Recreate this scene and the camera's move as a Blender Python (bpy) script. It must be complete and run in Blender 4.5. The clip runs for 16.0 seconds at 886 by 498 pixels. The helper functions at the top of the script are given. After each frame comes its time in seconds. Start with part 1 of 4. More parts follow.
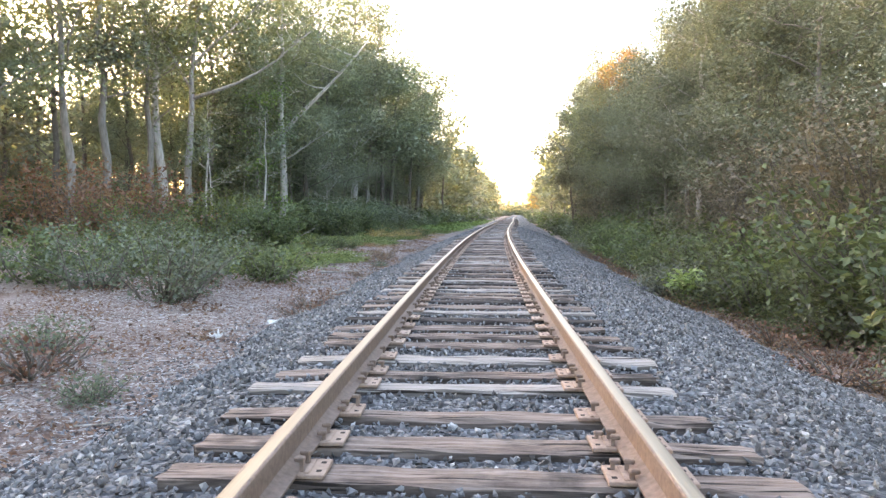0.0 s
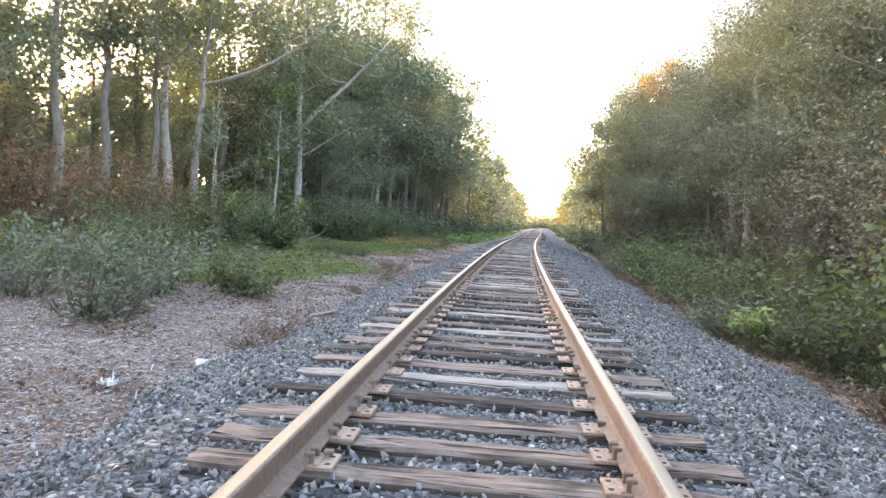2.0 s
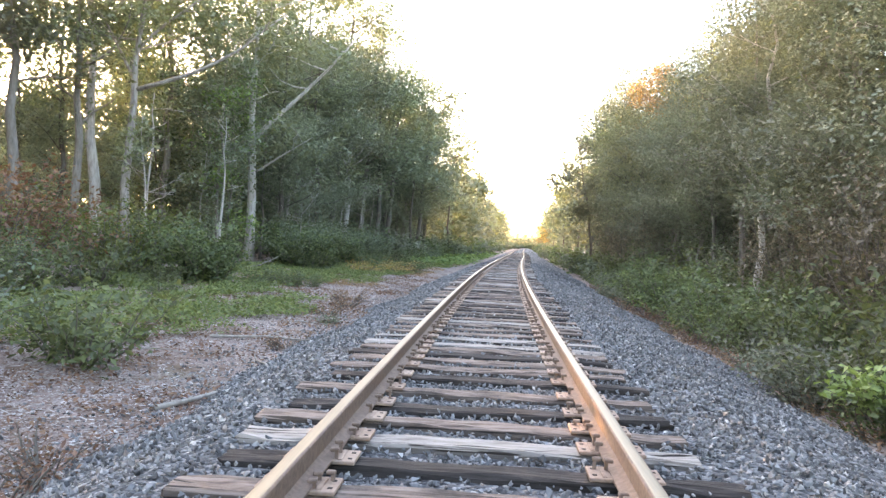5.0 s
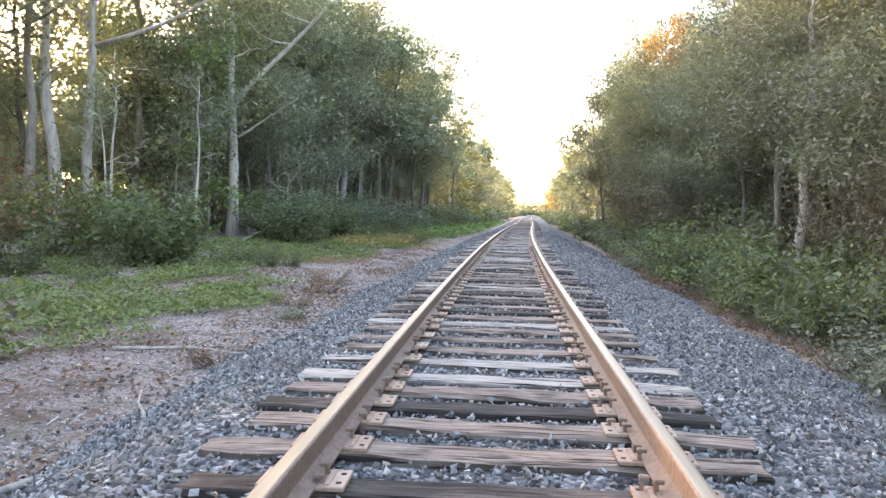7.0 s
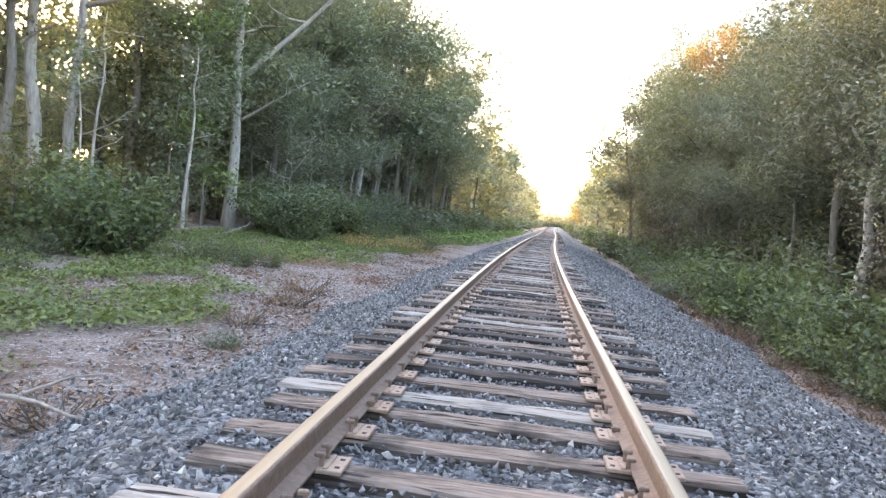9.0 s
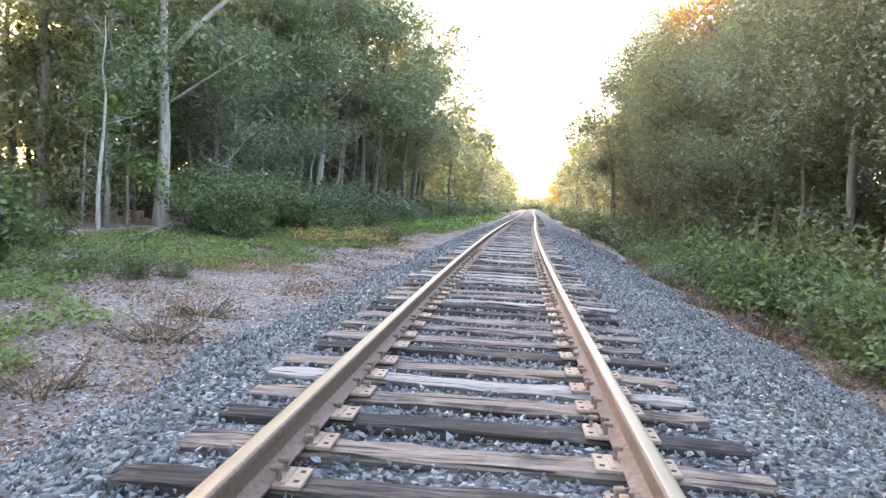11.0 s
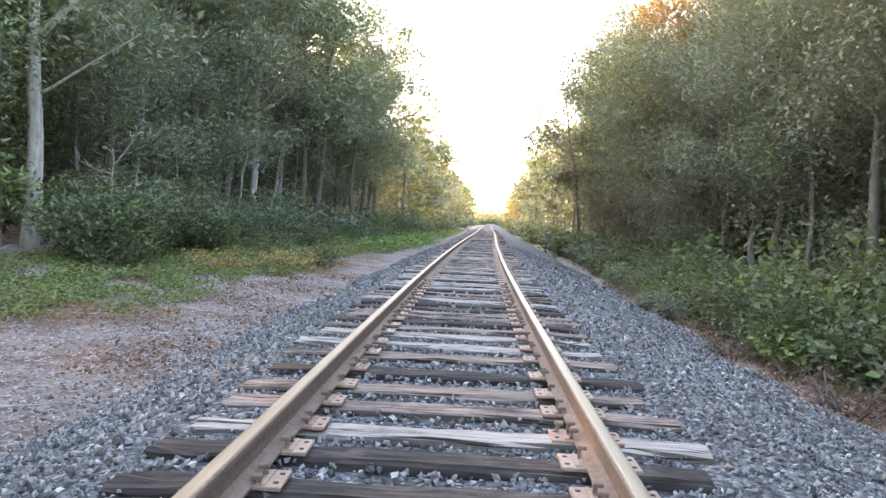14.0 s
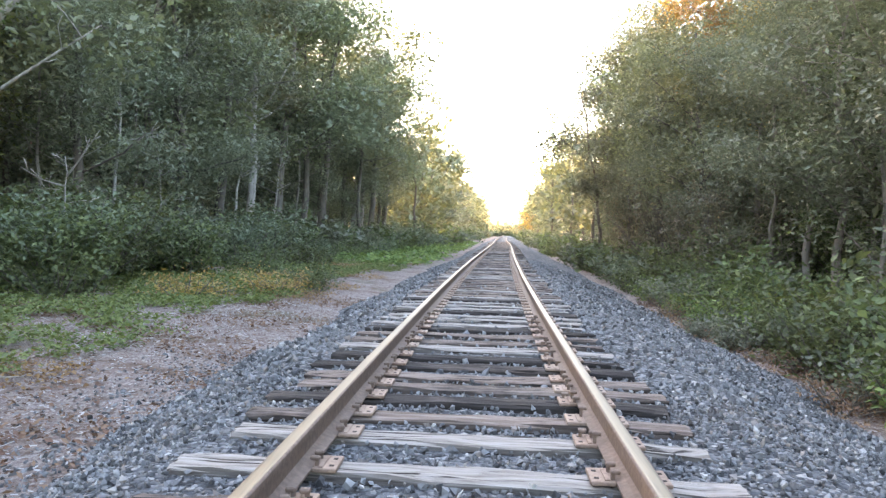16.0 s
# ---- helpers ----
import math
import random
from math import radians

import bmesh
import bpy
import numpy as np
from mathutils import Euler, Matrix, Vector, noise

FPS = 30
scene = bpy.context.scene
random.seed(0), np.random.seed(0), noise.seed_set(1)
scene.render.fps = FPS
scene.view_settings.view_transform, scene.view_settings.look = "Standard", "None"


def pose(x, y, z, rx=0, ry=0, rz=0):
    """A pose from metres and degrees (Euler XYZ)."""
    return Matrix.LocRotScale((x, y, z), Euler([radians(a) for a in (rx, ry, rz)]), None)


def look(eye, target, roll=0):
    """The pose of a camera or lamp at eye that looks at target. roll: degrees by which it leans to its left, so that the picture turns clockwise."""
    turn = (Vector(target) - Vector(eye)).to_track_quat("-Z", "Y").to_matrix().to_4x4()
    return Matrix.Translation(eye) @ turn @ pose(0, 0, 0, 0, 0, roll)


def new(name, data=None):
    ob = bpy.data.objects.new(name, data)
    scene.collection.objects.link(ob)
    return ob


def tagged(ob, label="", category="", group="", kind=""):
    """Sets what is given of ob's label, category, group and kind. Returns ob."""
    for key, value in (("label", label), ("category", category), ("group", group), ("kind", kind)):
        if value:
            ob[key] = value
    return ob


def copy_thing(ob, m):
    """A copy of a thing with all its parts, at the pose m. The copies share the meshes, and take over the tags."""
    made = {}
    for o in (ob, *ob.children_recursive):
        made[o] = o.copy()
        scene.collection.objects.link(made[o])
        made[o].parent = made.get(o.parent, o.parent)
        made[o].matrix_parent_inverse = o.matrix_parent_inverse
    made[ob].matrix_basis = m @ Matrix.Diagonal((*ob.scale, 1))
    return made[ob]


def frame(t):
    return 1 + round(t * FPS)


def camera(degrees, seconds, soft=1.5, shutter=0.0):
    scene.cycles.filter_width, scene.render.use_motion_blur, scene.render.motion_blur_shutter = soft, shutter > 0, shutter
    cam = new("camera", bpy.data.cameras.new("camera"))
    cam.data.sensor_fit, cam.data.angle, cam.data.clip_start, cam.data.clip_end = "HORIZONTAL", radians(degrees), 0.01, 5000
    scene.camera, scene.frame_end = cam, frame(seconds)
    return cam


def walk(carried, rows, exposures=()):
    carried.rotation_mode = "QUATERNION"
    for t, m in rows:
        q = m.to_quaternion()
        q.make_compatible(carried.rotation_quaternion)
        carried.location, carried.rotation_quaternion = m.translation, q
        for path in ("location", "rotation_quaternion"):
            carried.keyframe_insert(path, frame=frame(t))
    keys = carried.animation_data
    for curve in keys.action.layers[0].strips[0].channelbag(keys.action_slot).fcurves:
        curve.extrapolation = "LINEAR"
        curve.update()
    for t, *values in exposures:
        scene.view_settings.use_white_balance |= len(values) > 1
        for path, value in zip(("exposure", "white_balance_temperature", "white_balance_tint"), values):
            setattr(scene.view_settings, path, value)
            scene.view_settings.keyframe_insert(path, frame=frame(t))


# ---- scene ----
cam = camera(62.7, 16.0, 1.4)
PATH = [
    (0, (0.043, 0.000, 1.076), (-0.046, 1.995, 0.975), 0.31),
    (0.5, (0.015, 0.739, 1.087), (-0.138, 2.730, 0.972), 1.13),
    (1, (0.049, 1.459, 1.085), (-0.090, 3.452, 0.986), 2.87),
    (1.5, (0.085, 2.184, 1.098), (-0.113, 4.173, 1.036), 4.16),
    (2, (0.116, 2.907, 1.087), (-0.042, 4.900, 1.007), 3.32),
    (2.5, (0.130, 3.667, 1.095), (0.002, 5.661, 1.012), 2.44),
    (3, (0.129, 4.433, 1.093), (0.008, 6.428, 1.016), 1.76),
    (3.5, (0.130, 5.202, 1.094), (-0.023, 7.196, 1.049), 0.64),
    (3.7, (0.111, 5.509, 1.095), (-0.023, 7.504, 1.086), 0.63),
    (6, (0.142, 9.162, 1.113), (0.022, 11.158, 1.057), 3.07),
    (6.5, (0.158, 9.983, 1.101), (0.062, 11.977, 0.975), 0.71),
    (7, (0.128, 10.683, 1.114), (0.001, 12.676, 1.009), 1.29),
    (7.5, (0.191, 11.475, 1.127), (-0.047, 13.461, 1.091), 3.26),
    (8, (0.192, 12.118, 1.116), (-0.038, 14.104, 1.069), 5.70),
    (8.5, (0.241, 12.871, 1.112), (0.039, 14.858, 1.023), 5.75),
    (9, (0.252, 13.589, 1.119), (0.067, 15.579, 1.023), 5.38),
    (11.3, (0.422, 17.647, 1.098), (0.302, 19.639, 0.968), 2.53),
    (11.5, (0.440, 17.961, 1.106), (0.327, 19.954, 0.988), 2.56),
    (12, (0.424, 18.707, 1.112), (0.299, 20.702, 1.028), 2.86),
    (12.5, (0.459, 19.487, 1.103), (0.299, 21.480, 1.078), 3.08),
    (13, (0.473, 20.260, 1.116), (0.326, 22.254, 1.175), 3.42),
    (13.5, (0.486, 21.004, 1.106), (0.444, 23.003, 1.112), 2.37),
    (14, (0.480, 21.735, 1.081), (0.466, 23.733, 1.000), 2.49),
    (14.5, (0.521, 22.485, 1.098), (0.502, 24.485, 1.066), 4.16),
    (15, (0.516, 23.238, 1.075), (0.418, 25.235, 1.041), 4.43),
    (15.5, (0.518, 23.936, 1.092), (0.473, 25.934, 1.020), 2.80),
    (16, (0.535, 24.691, 1.099), (0.480, 26.690, 1.051), 1.48),
]
EXPOSURES = [(0, 3.77, 7500, 20), (3, 3.85, 7500, 20), (7, 3.93, 7500, 20), (8, 3.68, 7500, 20), (9, 3.95, 7500, 20), (11.5, 4.13, 7500, 20), (12.5, 4.08, 7500, 20), (13.5, 3.90, 7500, 20), (14.5, 4.04, 7500, 20), (16, 4.04, 7500, 20)]
walk(cam, [(t, look(eye, target, roll)) for t, eye, target, roll in PATH], EXPOSURES)

# ---- world, sun, exposure ----
SUN_AZ, SUN_EL = -48.0, 11.0          # degrees left of the line, degrees above the horizon
world = bpy.data.worlds.new("evening_sky")
scene.world = world
world.use_nodes = True
wn = world.node_tree.nodes
sky = wn.new("ShaderNodeTexSky")
sky.sky_type = "NISHITA"
sky.sun_disc = False
sky.sun_elevation, sky.sun_rotation = radians(SUN_EL), radians(SUN_AZ)
sky.air_density, sky.dust_density, sky.ozone_density = 1.0, 2.6, 1.0
world.node_tree.links.new(sky.outputs[0], wn["Background"].inputs[0])
wn["Background"].inputs[1].default_value = 0.15
sun_data = bpy.data.lights.new("sun", "SUN")
sun_data.energy, sun_data.angle, sun_data.color = 1.1, radians(0.6), (1.0, 0.62, 0.3)
sun_ob = new("sun", sun_data)
sa, se = radians(SUN_AZ), radians(SUN_EL)
sun_dir = Vector((math.sin(sa) * math.cos(se), math.cos(sa) * math.cos(se), math.sin(se)))
sun_ob.matrix_basis = look(sun_dir * 200, (0, 0, 0))

# ---- the line of the track ----
KNOTS_Y = (0, 15, 30, 50, 80, 120, 160)
KNOTS_K = (0.0018, 0.0011, 0.0012, 0.0006, -0.0006, 0.0004, 0.0)
_g = np.arange(-60, 1500.1, 0.5)
_k = np.interp(_g, KNOTS_Y, KNOTS_K, left=0.001)
_h = np.cumsum(_k) * 0.5
_h -= np.interp(0, _g, _h)
_x = np.cumsum(_h) * 0.5
_x -= np.interp(0, _g, _x)


def line(y):
    """Centre of the track and its heading at y."""
    return np.interp(y, _g, _x), np.interp(y, _g, _h)


def at(lat, y, z=0.0):
    cx, h = line(y)
    return Vector((cx + lat, y - lat * h, z))


def at_np(lat, y):
    cx, h = line(y)
    return cx + lat, y - lat * h


GROUND_LAT = (-60, -14, -9, -6, -4, -3.1, -2.5, -1.5, 1.8, 3.0, 4.1, 4.7, 7, 12, 60)
GROUND_Z = (-0.2, -0.2, -0.3, -0.4, -0.5, -0.56, -0.6, -0.65, -0.65, -0.85, -1.0, -1.05, -1.2, -1.3, -1.2)
BED_LAT = (-3.3, -2.65, -1.95, -1.55, -0.9, 0, 0.9, 1.75, 2.1, 4.3, 4.7)
BED_Z = (-0.85, -0.52, -0.2, -0.07, -0.06, -0.065, -0.06, -0.065, -0.17, -0.95, -1.2)


def wob(x, y, s, seed=0.0):
    return noise.noise(Vector((x * s + seed, y * s - seed, seed * 0.7)))


def ground_z(lat, y):
    z = float(np.interp(lat, GROUND_LAT, GROUND_Z))
    amp = 0.05 if -60 < lat < 60 else 0.0
    return z + amp * wob(lat, y, 0.55, 3.1) + 0.3 * amp * wob(lat, y, 2.3, 9.0)


# ---- materials ----
def mat(name, rough=0.8, metal=0.0):
    m = bpy.data.materials.new(name)
    m.use_nodes = True
    nt = m.node_tree
    b = nt.nodes["Principled BSDF"]
    b.inputs["Roughness"].default_value = rough
    b.inputs["Metallic"].default_value = metal
    return m, nt, b


def node(nt, kind, **props):
    n = nt.nodes.new(kind)
    for key, value in props.items():
        n.inputs[key].default_value = value
    return n


def ramp(nt, source, stops):
    r = nt.nodes.new("ShaderNodeValToRGB")
    els = r.color_ramp.elements
    while len(els) < len(stops):
        els.new(0.5)
    for e, (p, c) in zip(els, stops):
        e.position, e.color = p, (*c, 1)
    nt.links.new(source, r.inputs[0])
    return r


def mixc(nt, fac, a, b, blend="MIX"):
    m = nt.nodes.new("ShaderNodeMix")
    m.data_type, m.blend_type = "RGBA", blend
    for sock, val in ((m.inputs[0], fac), (m.inputs[6], a), (m.inputs[7], b)):
        if hasattr(val, "is_linked"):
            nt.links.new(val, sock)
        elif isinstance(val, (int, float)):
            sock.default_value = val
        else:
            sock.default_value = (*val, 1)
    return m.outputs[2]


def coords(nt, kind="Object", scale=(1, 1, 1)):
    tc = nt.nodes.new("ShaderNodeTexCoord")
    mp = nt.nodes.new("ShaderNodeMapping")
    mp.inputs["Scale"].default_value = scale
    nt.links.new(tc.outputs[kind], mp.inputs[0])
    return mp.outputs[0]


def noise_tex(nt, vec, scale, detail=4.0, rough=0.6):
    n = node(nt, "ShaderNodeTexNoise", Scale=scale, Detail=detail, Roughness=rough)
    nt.links.new(vec, n.inputs["Vector"])
    return n.outputs[0]


def bump(nt, b, height, strength=0.5, dist=0.02):
    n = node(nt, "ShaderNodeBump", Strength=strength, Distance=dist)
    nt.links.new(height, n.inputs["Height"])
    nt.links.new(n.outputs[0], b.inputs["Normal"])


def leaf_mat(name, dark, mid, light, trans=0.45, gloss=0.12, spread=0.6):
    m = bpy.data.materials.new(name)
    m.use_nodes = True
    nt = m.node_tree
    nt.nodes.remove(nt.nodes["Principled BSDF"])
    out = nt.nodes["Material Output"]
    geo = nt.nodes.new("ShaderNodeNewGeometry")
    info = nt.nodes.new("ShaderNodeObjectInfo")
    dark, light = (tuple(m + (e - m) * spread for e, m in zip(end, mid)) for end in (dark, light))
    col = ramp(nt, geo.outputs["Random Per Island"], [(0.0, dark), (0.55, mid), (1.0, light)]).outputs[0]
    hsv = nt.nodes.new("ShaderNodeHueSaturation")
    nt.links.new(col, hsv.inputs["Color"])
    mr = node(nt, "ShaderNodeMapRange")
    mr.inputs[3].default_value, mr.inputs[4].default_value = 0.475, 0.515
    nt.links.new(info.outputs["Random"], mr.inputs[0])
    nt.links.new(mr.outputs[0], hsv.inputs["Hue"])
    mv = node(nt, "ShaderNodeMapRange")
    mv.inputs[3].default_value, mv.inputs[4].default_value = 0.75, 1.3
    nt.links.new(info.outputs["Random"], mv.inputs[0])
    nt.links.new(mv.outputs[0], hsv.inputs["Value"])
    d = node(nt, "ShaderNodeBsdfDiffuse")
    t = node(nt, "ShaderNodeBsdfTranslucent")
    g = node(nt, "ShaderNodeBsdfGlossy", Roughness=0.68)
    nt.links.new(hsv.outputs[0], d.inputs[0])
    warm = mixc(nt, 0.16, hsv.outputs[0], (0.30, 0.26, 0.03))
    nt.links.new(warm, t.inputs[0])
    a = nt.nodes.new("ShaderNodeMixShader")
    a.inputs[0].default_value = trans
    nt.links.new(d.outputs[0], a.inputs[1])
    nt.links.new(t.outputs[0], a.inputs[2])
    s = nt.nodes.new("ShaderNodeMixShader")
    s.inputs[0].default_value = gloss
    nt.links.new(a.outputs[0], s.inputs[1])
    nt.links.new(g.outputs[0], s.inputs[2])
    nt.links.new(s.outputs[0], out.inputs[0])
    return m


LEAF_OAK = leaf_mat("leaf_oak", (0.085, 0.112, 0.052), (0.145, 0.182, 0.082), (0.24, 0.26, 0.115), 0.5)
LEAF_PINE = leaf_mat("leaf_pine", (0.088, 0.122, 0.07), (0.135, 0.178, 0.1), (0.21, 0.255, 0.14), 0.4)
LEAF_OLIVE = leaf_mat("leaf_olive", (0.07, 0.092, 0.056), (0.112, 0.138, 0.082), (0.18, 0.2, 0.12), 0.42)
LEAF_BUSH = leaf_mat("leaf_bush", (0.036, 0.06, 0.024), (0.078, 0.115, 0.042), (0.155, 0.205, 0.076), 0.42, 0.06, 1.0)
LEAF_GREY = leaf_mat("leaf_grey", (0.05, 0.082, 0.044), (0.088, 0.132, 0.07), (0.155, 0.205, 0.115), 0.35, 0.1, 0.9)
LEAF_WEED = leaf_mat("leaf_weed", (0.07, 0.12, 0.028), (0.125, 0.19, 0.042), (0.22, 0.28, 0.07), 0.35, 0.07, 0.9)
LEAF_RED = leaf_mat("leaf_red", (0.12, 0.045, 0.032), (0.195, 0.088, 0.05), (0.24, 0.15, 0.055), 0.45, 0.08)
LEAF_VINE = leaf_mat("leaf_vine", (0.09, 0.078, 0.05), (0.14, 0.125, 0.08), (0.22, 0.19, 0.125), 0.35, 0.08, 1.0)
# gold of yellowing weeds; on tree crowns it paints low sunlight
LEAF_GOLD = leaf_mat("leaf_gold", (0.2, 0.12, 0.02), (0.34, 0.2, 0.03), (0.46, 0.29, 0.05), 0.5)
LEAF_BRIGHT = leaf_mat("leaf_bright", (0.12, 0.2, 0.04), (0.2, 0.3, 0.06), (0.32, 0.42, 0.1), 0.4)
LEAF_DRY = leaf_mat("leaf_dry", (0.09, 0.045, 0.028), (0.19, 0.1, 0.055), (0.27, 0.17, 0.1), 0.2, 0.06, 1.0)


def bark_mat(name, dark, light):
    m, nt, b = mat(name, 0.9)
    v = coords(nt, "Object", (1, 1, 0.25))
    n = noise_tex(nt, v, 9.0, 6)
    col = ramp(nt, n, [(0.3, dark), (0.62, light)]).outputs[0]
    n2 = noise_tex(nt, coords(nt), 0.8, 3)
    col = mixc(nt, n2, col, mixc(nt, 0.3, col, (0.17, 0.165, 0.14)))
    nt.links.new(col, b.inputs["Base Color"])
    bump(nt, b, n, 0.6, 0.03)
    return m


BARK_PALE = bark_mat("bark_pale", (0.24, 0.22, 0.2), (0.5, 0.47, 0.435))
BARK_BLEACHED = bark_mat("bark_bleached", (0.17, 0.15, 0.135), (0.38, 0.35, 0.32))
BARK_GREY = bark_mat("bark_grey", (0.12, 0.105, 0.09), (0.26, 0.235, 0.21))
BARK_DARK = bark_mat("bark_dark", (0.06, 0.05, 0.042), (0.15, 0.13, 0.11))

# rails
RUST, nt, b = mat("rail_rust", 0.75, 0.25)
v = coords(nt)
n1, n2 = noise_tex(nt, v, 30, 6), noise_tex(nt, v, 2.2, 3)
c = ramp(nt, n1, [(0.3, (0.15, 0.105, 0.083)), (0.7, (0.29, 0.21, 0.172))]).outputs[0]
nt.links.new(mixc(nt, n2, c, mixc(nt, 0.5, c, (0.24, 0.18, 0.15))), b.inputs["Base Color"])
bump(nt, b, n1, 0.25, 0.004)

STEEL, nt, b = mat("rail_polished", 0.4, 0.75)
v = coords(nt, "Object", (30, 0.6, 30))
n1 = noise_tex(nt, v, 3, 4)
nt.links.new(ramp(nt, n1, [(0.3, (0.2, 0.165, 0.12)), (0.7, (0.3, 0.25, 0.185))]).outputs[0], b.inputs["Base Color"])
r = ramp(nt, n1, [(0.2, (0.38, 0.38, 0.38)), (0.8, (0.54, 0.54, 0.54))])
nt.links.new(r.outputs[0], b.inputs["Roughness"])

PLATE, nt, b = mat("plate_steel", 0.7, 0.3)
v = coords(nt)
n1 = noise_tex(nt, v, 45, 5)
c = ramp(nt, n1, [(0.3, (0.22, 0.14, 0.10)), (0.72, (0.40, 0.28, 0.22))]).outputs[0]
info = nt.nodes.new("ShaderNodeObjectInfo")
nt.links.new(mixc(nt, info.outputs["Random"], c, mixc(nt, 0.45, c, (0.42, 0.34, 0.28))), b.inputs["Base Color"])
bump(nt, b, n1, 0.3, 0.004)
# near-black that paints the shade inside spike holes
HOLE_SHADE, nt, b = mat("plate_hole_shade", 0.95)
b.inputs["Base Color"].default_value = (0.03, 0.022, 0.018, 1)

# weathered timber
def timber_mat(name, low, mid, high, soot):
    """Sun-bleached top; sides darkened by facing, for shade as well as creosote; soot is how much of the old black coat
    is left.
    """
    m, nt, b = mat(name, 0.85)
    b.inputs["Specular IOR Level"].default_value = 0.2
    info = nt.nodes.new("ShaderNodeObjectInfo")
    tc = nt.nodes.new("ShaderNodeTexCoord")
    off = nt.nodes.new("ShaderNodeVectorMath")
    off.operation = "MULTIPLY_ADD"
    nt.links.new(info.outputs["Random"], off.inputs[0])
    off.inputs[1].default_value = (57, 31, 17)
    nt.links.new(tc.outputs["Object"], off.inputs[2])
    mp = nt.nodes.new("ShaderNodeMapping")
    mp.inputs["Scale"].default_value = (0.9, 11, 11)
    nt.links.new(off.outputs[0], mp.inputs[0])
    grain = noise_tex(nt, mp.outputs[0], 3.0, 8, 0.7)
    patch = noise_tex(nt, off.outputs[0], 1.9, 5)
    c = ramp(nt, grain, [(0.3, low), (0.47, mid), (0.7, high)]).outputs[0]
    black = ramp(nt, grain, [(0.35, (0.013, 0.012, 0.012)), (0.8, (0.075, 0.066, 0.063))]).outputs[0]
    pf = ramp(nt, patch, [(0.62 - 0.3 * soot, (0, 0, 0)), (0.78 - 0.3 * soot, (0.9, 0.9, 0.9))]).outputs[0]
    c = mixc(nt, pf, c, black)
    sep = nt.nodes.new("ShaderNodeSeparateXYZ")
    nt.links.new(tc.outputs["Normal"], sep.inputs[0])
    # shade put into the colour, with the creosote: faces not pointing up go darker
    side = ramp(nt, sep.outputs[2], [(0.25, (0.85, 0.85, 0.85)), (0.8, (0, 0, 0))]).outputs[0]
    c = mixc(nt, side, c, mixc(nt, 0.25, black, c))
    mp2 = nt.nodes.new("ShaderNodeMapping")
    mp2.inputs["Scale"].default_value = (0.35, 9, 9)
    nt.links.new(off.outputs[0], mp2.inputs[0])
    split = noise_tex(nt, mp2.outputs[0], 4.0, 3, 0.5)
    crack = ramp(nt, split, [(0.36, (1, 1, 1)), (0.41, (0, 0, 0))]).outputs[0]
    c = mixc(nt, crack, c, (0.022, 0.017, 0.015))
    if soot < 0.8:
        streak = ramp(nt, split, [(0.58, (0, 0, 0)), (0.66, (0.5, 0.5, 0.5))]).outputs[0]
        c = mixc(nt, streak, c, high)
    nt.links.new(c, b.inputs["Base Color"])
    bump(nt, b, mixc(nt, 0.5, grain, split), 0.6, 0.02)
    return m


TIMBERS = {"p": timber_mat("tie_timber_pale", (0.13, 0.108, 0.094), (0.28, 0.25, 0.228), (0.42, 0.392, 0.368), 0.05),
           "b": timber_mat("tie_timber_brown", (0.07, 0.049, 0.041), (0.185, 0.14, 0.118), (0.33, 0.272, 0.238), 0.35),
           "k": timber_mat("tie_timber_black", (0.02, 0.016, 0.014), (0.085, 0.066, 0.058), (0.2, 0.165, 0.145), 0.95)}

# crushed stone
def stone_mat(name, island):
    m, nt, b = mat(name, 0.8)
    if island:
        src = nt.nodes.new("ShaderNodeNewGeometry").outputs["Random Per Island"]
    else:
        src = nt.nodes.new("ShaderNodeObjectInfo").outputs["Random"]
    col = ramp(nt, src, [(0.0, (0.038, 0.039, 0.042)), (0.3, (0.095, 0.099, 0.106)), (0.6, (0.165, 0.171, 0.18)),
                         (0.86, (0.245, 0.254, 0.266)), (0.93, (0.22, 0.19, 0.17)), (1.0, (0.43, 0.43, 0.425))]).outputs[0]
    v = coords(nt, "Object")
    n = noise_tex(nt, v, 40, 5)
    big = noise_tex(nt, v, 0.9, 3)
    col = mixc(nt, 0.6, col, ramp(nt, n, [(0.3, (0.4, 0.4, 0.4)), (0.7, (0.75, 0.75, 0.75))]).outputs[0], "OVERLAY")
    col = mixc(nt, ramp(nt, big, [(0.5, (0, 0, 0)), (0.75, (0.35, 0.35, 0.35))]).outputs[0], col, (0.2, 0.155, 0.13))
    nt.links.new(col, b.inputs["Base Color"])
    bump(nt, b, n, 0.4, 0.01)
    return m


STONE = stone_mat("crushed_stone", True)
STONE_ONE = stone_mat("crushed_stone_single", False)

BED, nt, b = mat("ballast_bed", 0.9)
v = coords(nt)
vor = node(nt, "ShaderNodeTexVoronoi", Scale=30.0)
nt.links.new(v, vor.inputs["Vector"])
sep = nt.nodes.new("ShaderNodeSeparateColor")
nt.links.new(vor.outputs["Color"], sep.inputs[0])
c = ramp(nt, sep.outputs[0], [(0.0, (0.03, 0.032, 0.036)), (0.5, (0.1, 0.105, 0.115)), (0.9, (0.2, 0.206, 0.216)), (1.0, (0.38, 0.38, 0.38))]).outputs[0]
nt.links.new(c, b.inputs["Base Color"])
inv = nt.nodes.new("ShaderNodeMath")
inv.operation = "SUBTRACT"
inv.inputs[0].default_value = 1.0
nt.links.new(vor.outputs["Distance"], inv.inputs[1])
bump(nt, b, inv.outputs[0], 1.0, 0.035)

